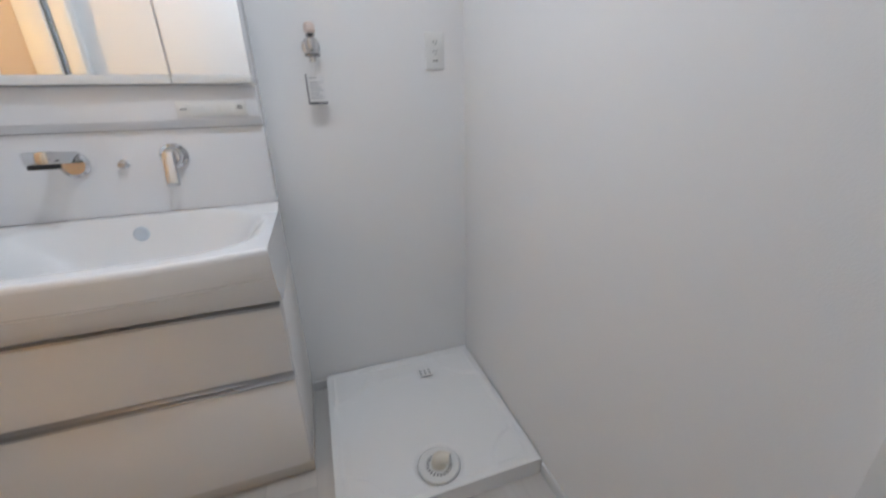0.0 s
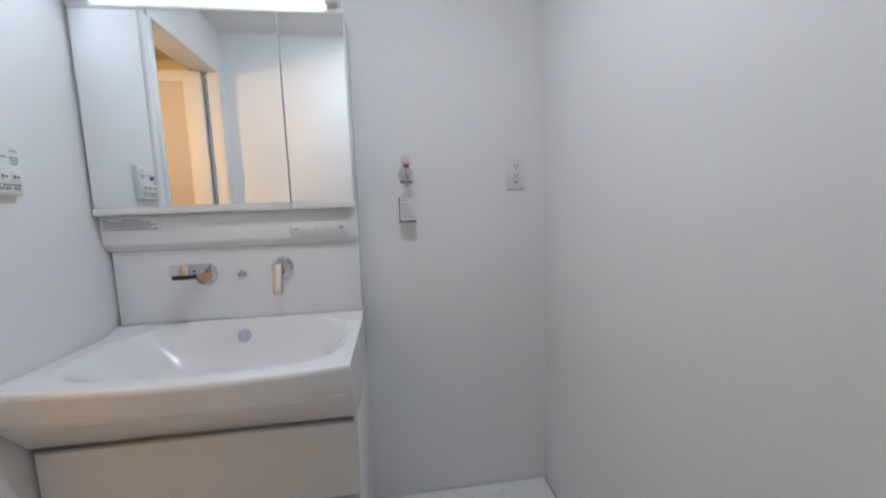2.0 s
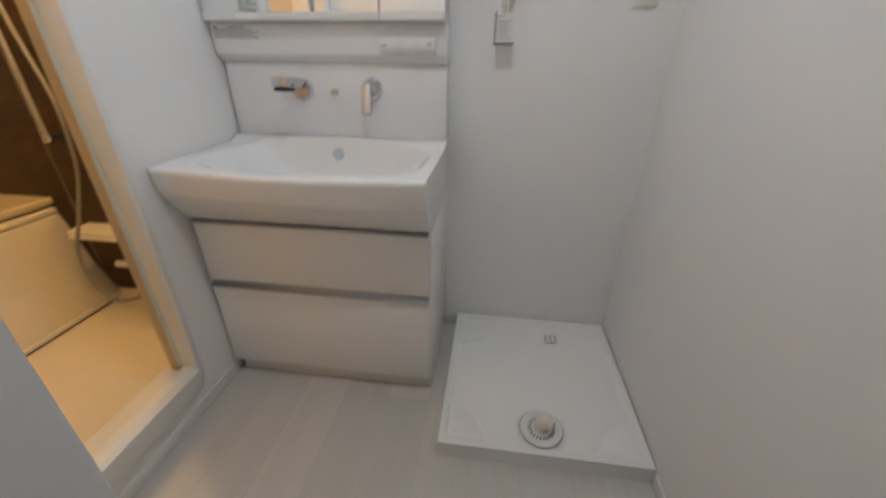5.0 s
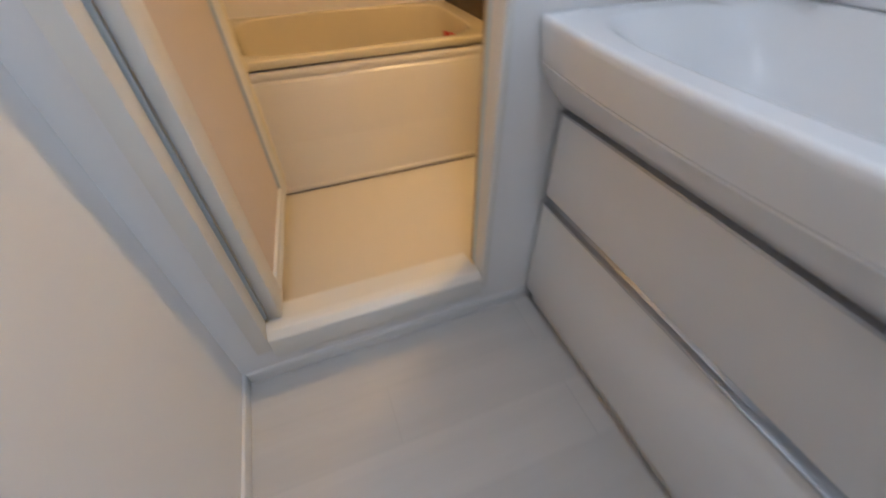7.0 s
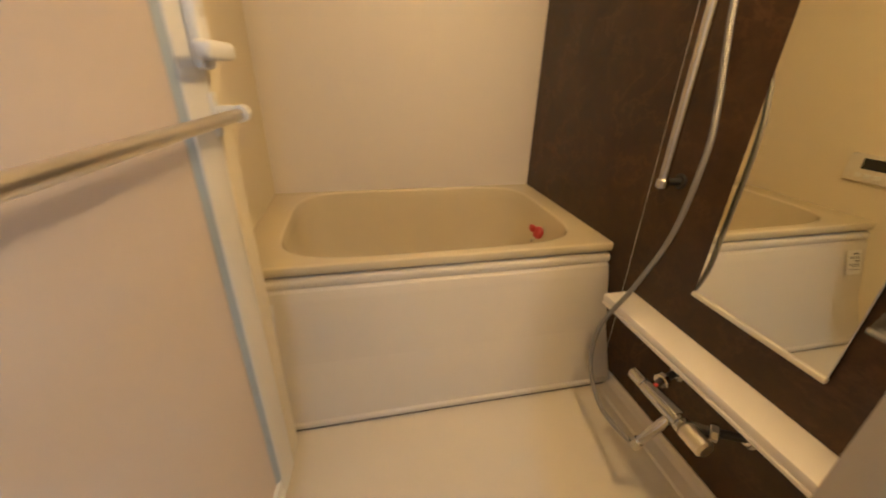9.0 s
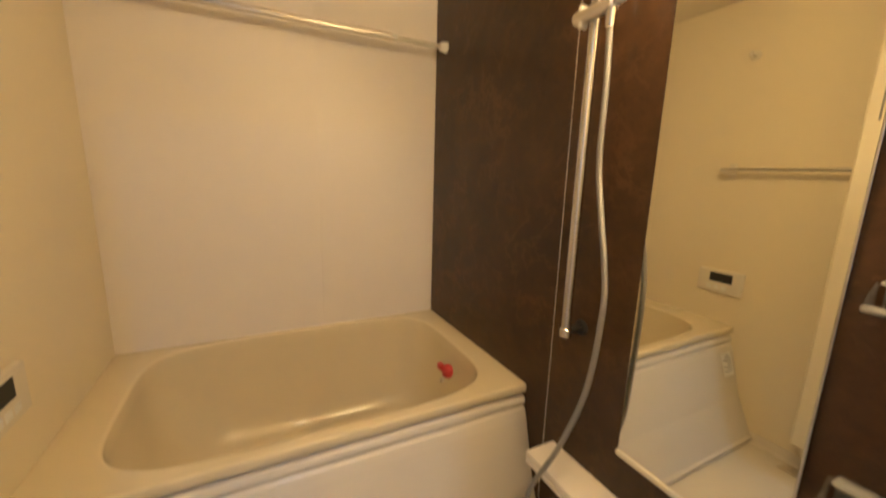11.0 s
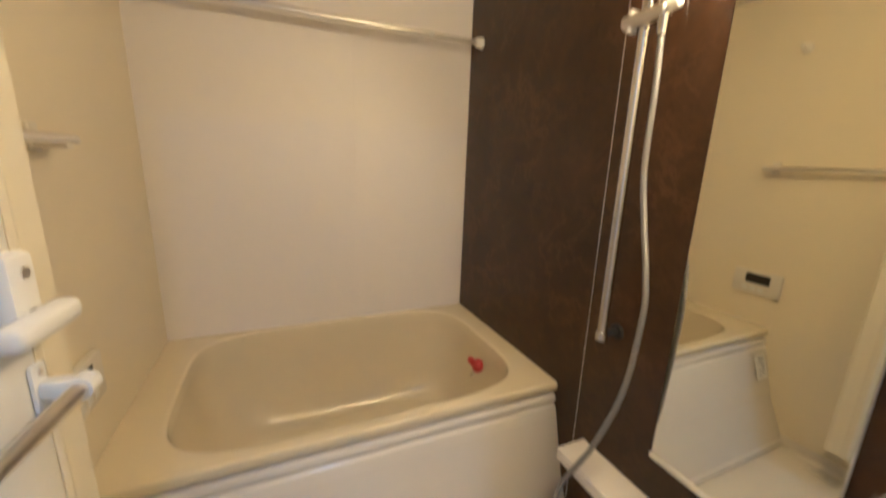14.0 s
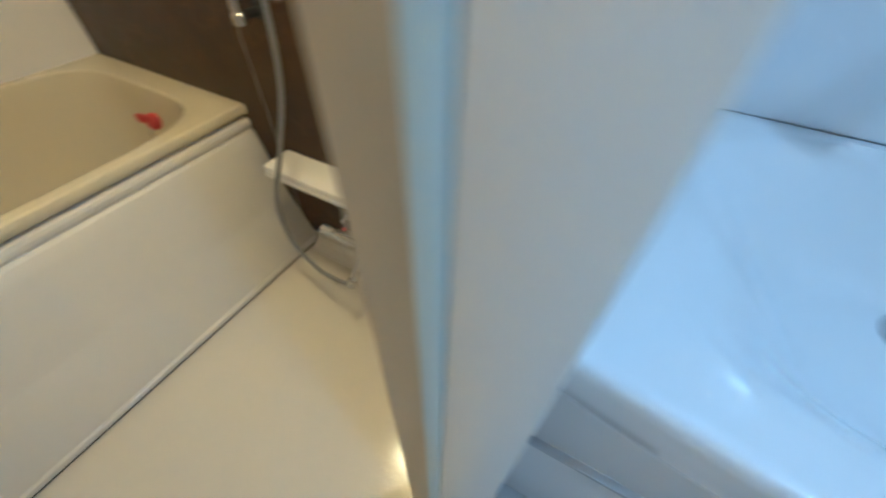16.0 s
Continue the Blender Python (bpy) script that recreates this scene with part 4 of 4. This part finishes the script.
part("top_rail", bm_box(MX0 - 0.002, MX1 + 0.002, BY1 - 0.012, BY1 - 0.0003, MZ1 + 0.0003, MZ1 + 0.009, 0.002), STEEL, mir, "satin steel top rail")
part("side_trim", bm_box(MX1 + 0.0003, MX1 + 0.0035, BY1 - 0.010, BY1 - 0.0003, MZ0, MZ1, 0.0008), CHROME, mir)

sh = thing("bath_shelf", (-0.56, BY1, 0.34), "long white wall shelf over the bath faucet", "shelf")
part("board", bm_box(-0.948, -0.182, BY1 - 0.108, BY1 - 0.0005, 0.340, 0.366, 0.005), SHELFW, sh)
part("front_lip", bm_box(-0.946, -0.184, BY1 - 0.110, BY1 - 0.098, 0.328, 0.3398, 0.003), SHELFW, sh)

def soap_rack(x0, x1, z, deep, tall):
    """A clear moulded tray on the wall: back plate, tray with ribs, front lip and a rail above it."""
    cad = thing("soap_rack", ((x0 + x1) / 2, BY1, z), "clear acrylic soap rack on the brown wall", "rack", "clear soap racks")
    part("back_plate", bm_box(x0 + 0.012, x1, BY1 - 0.007, BY1 - 0.0005, z + 0.0055, z + tall, 0.0015), ACRYL, cad)
    part("tray", bm_box(x0, x1, BY1 - deep, BY1 - 0.0005, z, z + 0.005, 0.0015), ACRYL, cad)
    part("front_lip", bm_box(x0, x1, BY1 - deep, BY1 - deep + 0.005, z + 0.0052, z + 0.012, 0.0015), ACRYLEDGE, cad, "front lip with its bright highlight painted in")
    part("rib", bm_box(x0 + 0.004, x1 - 0.004, BY1 - deep * 0.62, BY1 - deep * 0.62 + 0.004, z + 0.0052, z + 0.010, 0.001), ACRYLEDGE, cad)
    part("upper_ledge", bm_box(x0 + 0.012, x1, BY1 - 0.034, BY1 - 0.0072, z + tall - 0.006, z + tall, 0.0015), ACRYLEDGE, cad)
    for x in (x0 + 0.002, x1 - 0.006):
        part("end_plate", bm_prism([(BY1 - 0.0075, z + 0.0055), (BY1 - deep + 0.0055, z + 0.0055), (BY1 - deep + 0.0055, z + 0.024), (BY1 - 0.0075, z + tall - 0.0065)], "x", x, x + 0.004, bevel=0.0008), ACRYL, cad)
    return cad


soap_rack(-0.364, -0.150, 0.643, 0.056, 0.085)
soap_rack(-0.366, -0.225, 0.995, 0.042, 0.048)

SBX, SBY = -0.883, BY1 - 0.060
bar = thing("shower_slide_bar", (SBX, BY1, 0.77), "chrome shower slide bar on the brown wall", "slide bar")
part("bar", bm_rod((SBX, SBY, 0.762), (SBX, SBY, 1.825), 0.0125, 24, round_ends=0.002), CHROME, bar)
part("end_cap", bm_rod((SBX, SBY, 0.748), (SBX, SBY, 0.775), 0.0165, 24, round_ends=0.003), CHROME, bar)
part("end_cap", bm_rod((SBX, SBY, 1.812), (SBX, SBY, 1.838), 0.0165, 24, round_ends=0.003), CHROME, bar)
for z in (0.765, 1.82):
    part("bracket", bm_rod((SBX, BY1 - 0.0005, z), (SBX, SBY, z), 0.010, 16, bm=bm_lathe([(0, 0.008), (0.018, 0.008), (0.022, 0.003), (0.022, 0.0005), (0, 0.0005)], (SBX, BY1, z), (0, -1, 0), 24)), DARK if z < 1 else CHROME, bar)
HZ, HOY = 1.543, SBY - 0.014
hold = part("holder", bm_rod((-0.930, HOY, HZ), (-0.812, HOY - 0.004, HZ), 0.0155, 24, round_ends=0.004), STEEL, bar, "satin chrome sliding holder")
part("knob", bm_rod((-0.8115, HOY - 0.004, HZ + 0.003), (-0.786, HOY - 0.006, HZ + 0.006), 0.012, 16, round_ends=0.003), PLASTIC, hold, "white turning knob")
part("clip", bm_box(-0.912, -0.901, HOY - 0.012, HOY + 0.012, HZ - 0.025, HZ + 0.025, 0.003), PLASTIC, hold, "white release clip")

HX, HY = -0.822, SBY - 0.018
shw = thing("hand_shower", (HX, HY, 1.50), "chrome hand shower resting in its holder", "hand shower")
part("grip", bm_tube([(HX, HY, 1.495), (HX, HY - 0.001, 1.555), (HX + 0.003, HY - 0.014, 1.62), (HX + 0.000, HY - 0.050, 1.685), (HX - 0.004, HY - 0.098, 1.728)], [0.010, 0.0125, 0.016, 0.017, 0.018], 20), CHROME, shw)
ax = Vector((-0.16, -0.62, -0.77)).normalized()
hc = Vector((HX - 0.006, HY - 0.120, 1.742))
part("head", bm_lathe([(0, -0.034), (0.018, -0.032), (0.033, -0.020), (0.041, -0.002), (0.041, 0.012), (0.037, 0.016), (0, 0.016)], hc, ax, 40), CHROME, shw)
part("spray_face", bm_lathe([(0, 0.0195), (0.028, 0.0185), (0.0335, 0.0162), (0, 0.0162)], hc, ax, 40), SPRAY, shw, "dark grey spray face")
single("shower_hose", bm_tube([(HX, HY, 1.497), (-0.828, -0.030, 1.39), (-0.824, -0.031, 1.213), (-0.796, -0.038, 1.085), (-0.770, -0.042, 0.98), (-0.759, -0.042, 0.87), (-0.771, -0.054, 0.66),
                               (-0.808, -0.090, 0.48), (-0.886, -0.108, 0.28), (-0.872, -0.122, 0.13), (-0.770, -0.140, 0.062), (-0.66, -0.160, 0.085), (-0.580, -0.170, 0.118)], 0.0070, 12, 40, ripple=0.0006),
       HOSE, (HX, HY, 0.8), "grey ribbed metal shower hose in a hanging loop", "hose")

bf = thing("bath_faucet", (-0.57, BY1, 0.25), "chrome thermostatic bath faucet below the shelf", "faucet")
FY, FZ = BY1 - 0.135, 0.238
body = part("body", bm_rod((-0.665, FY, FZ), (-0.533, FY, FZ), 0.019, 28, round_ends=0.004), CHROME, bf)
part("top_plate", bm_box(-0.655, -0.545, FY - 0.014, FY + 0.016, FZ + 0.0165, FZ + 0.0215, 0.002), CHROME, body)
part("left_handle", bm_rod((-0.718, FY, FZ), (-0.667, FY, FZ), 0.018, 28, round_ends=0.005), CHROME, bf)
part("collar", bm_rod((-0.532, FY, FZ), (-0.520, FY, FZ), 0.022, 28, round_ends=0.002), CHROME, bf)
part("right_handle", bm_rod((-0.519, FY, FZ), (-0.452, FY, FZ), 0.0235, 28, round_ends=0.006), STEEL, bf, "satin chrome temperature handle")
for x, xn, xb in ((-0.672, -0.662, -0.648), (-0.452, -0.487, -0.528)):
    leg = part("wall_leg", bm_lathe([(0, 0.034), (0.017, 0.034), (0.019, 0.030), (0.026, 0.026), (0.031, 0.010), (0.031, 0.0005), (0, 0.0005)], (x, BY1, 0.258), (0, -1, 0), 32), CHROME, bf)
    a, b, c = Vector((x, BY1 - 0.032, 0.258)), Vector((xn, BY1 - 0.082, 0.248)), Vector((xb, FY + 0.010, FZ + 0.002))
    part("elbow", bm_tube([a, a.lerp(b, 0.5), b, b.lerp(c, 0.5), c], 0.0105, 18), SPRAY, leg, "dark connecting pipe")
    along = (c - b).normalized()
    part("union_nut", bm_lathe([(0, 0.010), (0.020, 0.010), (0.0225, 0.007), (0.0225, -0.007), (0.020, -0.010), (0, -0.010)], b, along, 8), CHROME, leg)
    part("stop_screw", bm_rod((x, BY1 - 0.020, 0.278), (x, BY1 - 0.020, 0.296), 0.0085, 14, round_ends=0.002), CHROME, leg)
part("temperature_mark", bm_rod((-0.640, FY + 0.010, FZ + 0.0214), (-0.640, FY + 0.010, FZ + 0.0235), 0.006, 14), RED, bf, "red mark on the body")
out = part("hose_outlet", bm_tube([(-0.560, FY, FZ - 0.012), (-0.560, FY - 0.022, FZ - 0.030), (-0.566, FY - 0.050, FZ - 0.075), (-0.574, FY - 0.066, 0.128)], [0.014, 0.014, 0.012, 0.012], 18), CHROME, bf)
part("hose_nut", bm_rod((-0.572, FY - 0.062, 0.141), (-0.577, FY - 0.071, 0.114), 0.0155, 8, round_ends=0.002), CHROME, out)
hk = thing("shower_hook", (-1.12, BY1, 1.70), "white plastic shower holder hook on the wall", "hook", "white wall hooks")
part("base", bm_box(-1.140, -1.100, BY1 - 0.016, BY1 - 0.0005, 1.685, 1.725, 0.005), PLASTIC, hk)
part("prong", bm_tube([(-1.120, BY1 - 0.014, 1.700), (-1.122, BY1 - 0.045, 1.696), (-1.124, BY1 - 0.058, 1.716)], 0.010, 14), PLASTIC, hk)

# pole across the bath
pole = thing("clothes_pole", (-1.772, -0.6, 1.717), "steel clothes drying pole across the bath", "pole")
part("thick_tube", bm_rod((-1.772, BY0 + 0.03, 1.717), (-1.772, -0.20, 1.717), 0.0125, 20), STEEL, pole)
part("thin_tube", bm_rod((-1.772, -0.1995, 1.717), (-1.772, BY1 - 0.02, 1.717), 0.0095, 20), STEEL, pole)
part("collar", bm_rod((-1.772, -0.215, 1.717), (-1.772, -0.195, 1.717), 0.0135, 20), PLASTIC, pole)
for y, s in ((BY0 + 0.0005, 1), (BY1 - 0.0005, -1)):
    part("socket", bm_lathe([(0, 0.030), (0.016, 0.030), (0.019, 0.024), (0.022, 0.004), (0.022, 0), (0, 0)], (-1.772, y, 1.717), (0, s, 0), 24), PLASTIC, pole, "white end socket")

# ---- bath: side wall fittings ----
hk2 = thing("wall_hook", (-1.195, BY0, 1.74), "small cream hook high on the wall", "hook", "white wall hooks")
part("base", bm_lathe([(0, 0.010), (0.018, 0.010), (0.022, 0.004), (0.022, 0.0005), (0, 0.0005)], (-1.195, BY0, 1.74), (0, 1, 0), 24), IVORY, hk2)
part("prong", bm_tube([(-1.195, BY0 + 0.008, 1.738), (-1.195, BY0 + 0.036, 1.735), (-1.195, BY0 + 0.046, 1.752)], 0.008, 14), IVORY, hk2)
tr = thing("towel_rail", (-1.0, BY0, 1.235), "satin steel towel rail on the cream wall", "towel rail")
part("rail", bm_rod((-1.235, BY0 + 0.060, 1.232), (-0.70, BY0 + 0.060, 1.232), 0.0095, 20, round_ends=0.002), STEEL, tr)
for x in (-1.208, -0.73):
    part("bracket", bm_box(x - 0.014, x + 0.014, BY0 + 0.0005, BY0 + 0.062, 1.213, 1.2255, 0.004, bm=bm_box(x - 0.017, x + 0.017, BY0 + 0.0005, BY0 + 0.010, 1.205, 1.262, 0.004)), IVORY, tr)
rc = thing("bath_wall_remote", (-1.2, BY0, 0.70), "cream bath remote control with dark display", "control panel")
RX0, RX1, RZ0, RZ1 = -1.280, -1.078, 0.630, 0.745
part("case", bm_box(RX0, RX1, BY0 + 0.0005, BY0 + 0.020, RZ0, RZ1, 0.005), IVORY, rc)
part("display", bm_box(RX0 + 0.055, RX1 - 0.045, BY0 + 0.0195, BY0 + 0.0212, RZ0 + 0.055, RZ1 - 0.015), DARK, rc, "dark display")
for k in range(3):
    part("key", bm_box(RX0 + 0.045 + 0.034 * k, RX0 + 0.069 + 0.034 * k, BY0 + 0.0195, BY0 + 0.0218, RZ0 + 0.018, RZ0 + 0.038, 0.001), PLASTIC, rc)

# ---- bath ceiling ----
VX, VXX, VY, VYY = -1.624, -1.221, -0.865, -0.382
vent = thing("bathroom_dryer_vent", ((VX + VXX) / 2, (VY + VYY) / 2, BZ1), "white ceiling dryer and vent unit with grille", "vent")
VD = BZ1 - 0.030
part("case", bm_box(VX, VXX, VY, VYY, VD, BZ1 - 0.0005, 0.006), PLASTIC, vent)
part("lid", bm_box(VX + 0.014, VXX - 0.014, VY + 0.014, VYY - 0.014, VD - 0.004, VD - 0.0001, 0.0015), PLASTIC, vent)
GX0, GX1, GY0, GY1 = VX + 0.050, VX + 0.235, VY + 0.045, VYY - 0.100
# the bed's darker beige paints the shade between the slats
part("grille_bed", bm_box(GX0, GX1, GY0, GY1, VD - 0.0050, VD - 0.0041), SLOTBEIGE, vent, "intake behind the grille, its shade painted beige")
for k in range(26):
    y = GY0 + 0.007 + (GY1 - GY0 - 0.014) * k / 25
    part("slat", bm_box(GX0, GX1, y - 0.0042, y + 0.0042, VD - 0.0068, VD - 0.0051, 0.0005, segs=1), PLASTIC, vent)
for x0, x1 in ((GX0 - 0.010, GX0 - 0.0002), (GX1 + 0.0002, GX1 + 0.010)):
    part("grille_frame", bm_box(x0, x1, GY0 - 0.010, GY1 + 0.010, VD - 0.0062, VD - 0.0041, 0.0006, segs=1), PLASTIC, vent)
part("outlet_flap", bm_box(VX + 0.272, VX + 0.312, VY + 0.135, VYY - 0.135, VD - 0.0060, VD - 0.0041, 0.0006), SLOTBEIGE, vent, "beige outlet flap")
for k in range(3):
    y = VY + 0.195 + 0.054 * k
    part("flap_rib", bm_box(VX + 0.276, VX + 0.308, y - 0.002, y + 0.002, VD - 0.0068, VD - 0.0061), PLASTIC, vent)
for y in (VY + 0.030, VYY - 0.030):
    part("screw", bm_rod((VX + 0.150, y, VD - 0.004), (VX + 0.150, y, VD - 0.0052), 0.005, 12), STEEL, vent)

# wall lamp
LX, LZ = -0.512, 1.760
wl = thing("bath_wall_lamp", (LX, BY1, LZ), "lit white globe lamp on the brown wall", "lamp")
part("wall_plate", bm_box(LX - 0.036, LX + 0.036, BY1 - 0.0125, BY1 - 0.0005, 1.7185, 1.822, 0.004), IVORY, wl, "cream wall plate")
part("base", bm_lathe([(0, 0.0138), (0.056, 0.014), (0.061, 0.019), (0.061, 0.045), (0.056, 0.080), (0, 0.080)], (LX, BY1, LZ), (0, -1, 0), 48), BLAMP_BASE, wl, "white lamp base with a weak added glow")
part("collar", bm_lathe([(0, 0.0805), (0.053, 0.0805), (0.0565, 0.083), (0.0565, 0.092), (0.053, 0.095), (0, 0.095)], (LX, BY1, LZ), (0, -1, 0), 48), IVORY, wl, "cream collar ring")
part("globe", bm_lathe([(0, 0.0955), (0.054, 0.0955), (0.060, 0.106), (0.063, 0.130), (0.063, 0.185), (0.060, 0.208), (0.051, 0.227), (0.036, 0.240), (0.017, 0.246), (0, 0.247)], (LX, BY1, LZ), (0, -1, 0), 48), BLAMP, wl, "glowing white glass globe")

# floor drain
fd = thing("floor_drain", (-0.76, -1.19, BZ0), "square grey floor drain cover near the door", "drain")
part("cover", bm_box(-0.80, -0.72, -1.215, -1.165, BZ0, BZ0 + 0.004, 0.002), STEEL, fd)
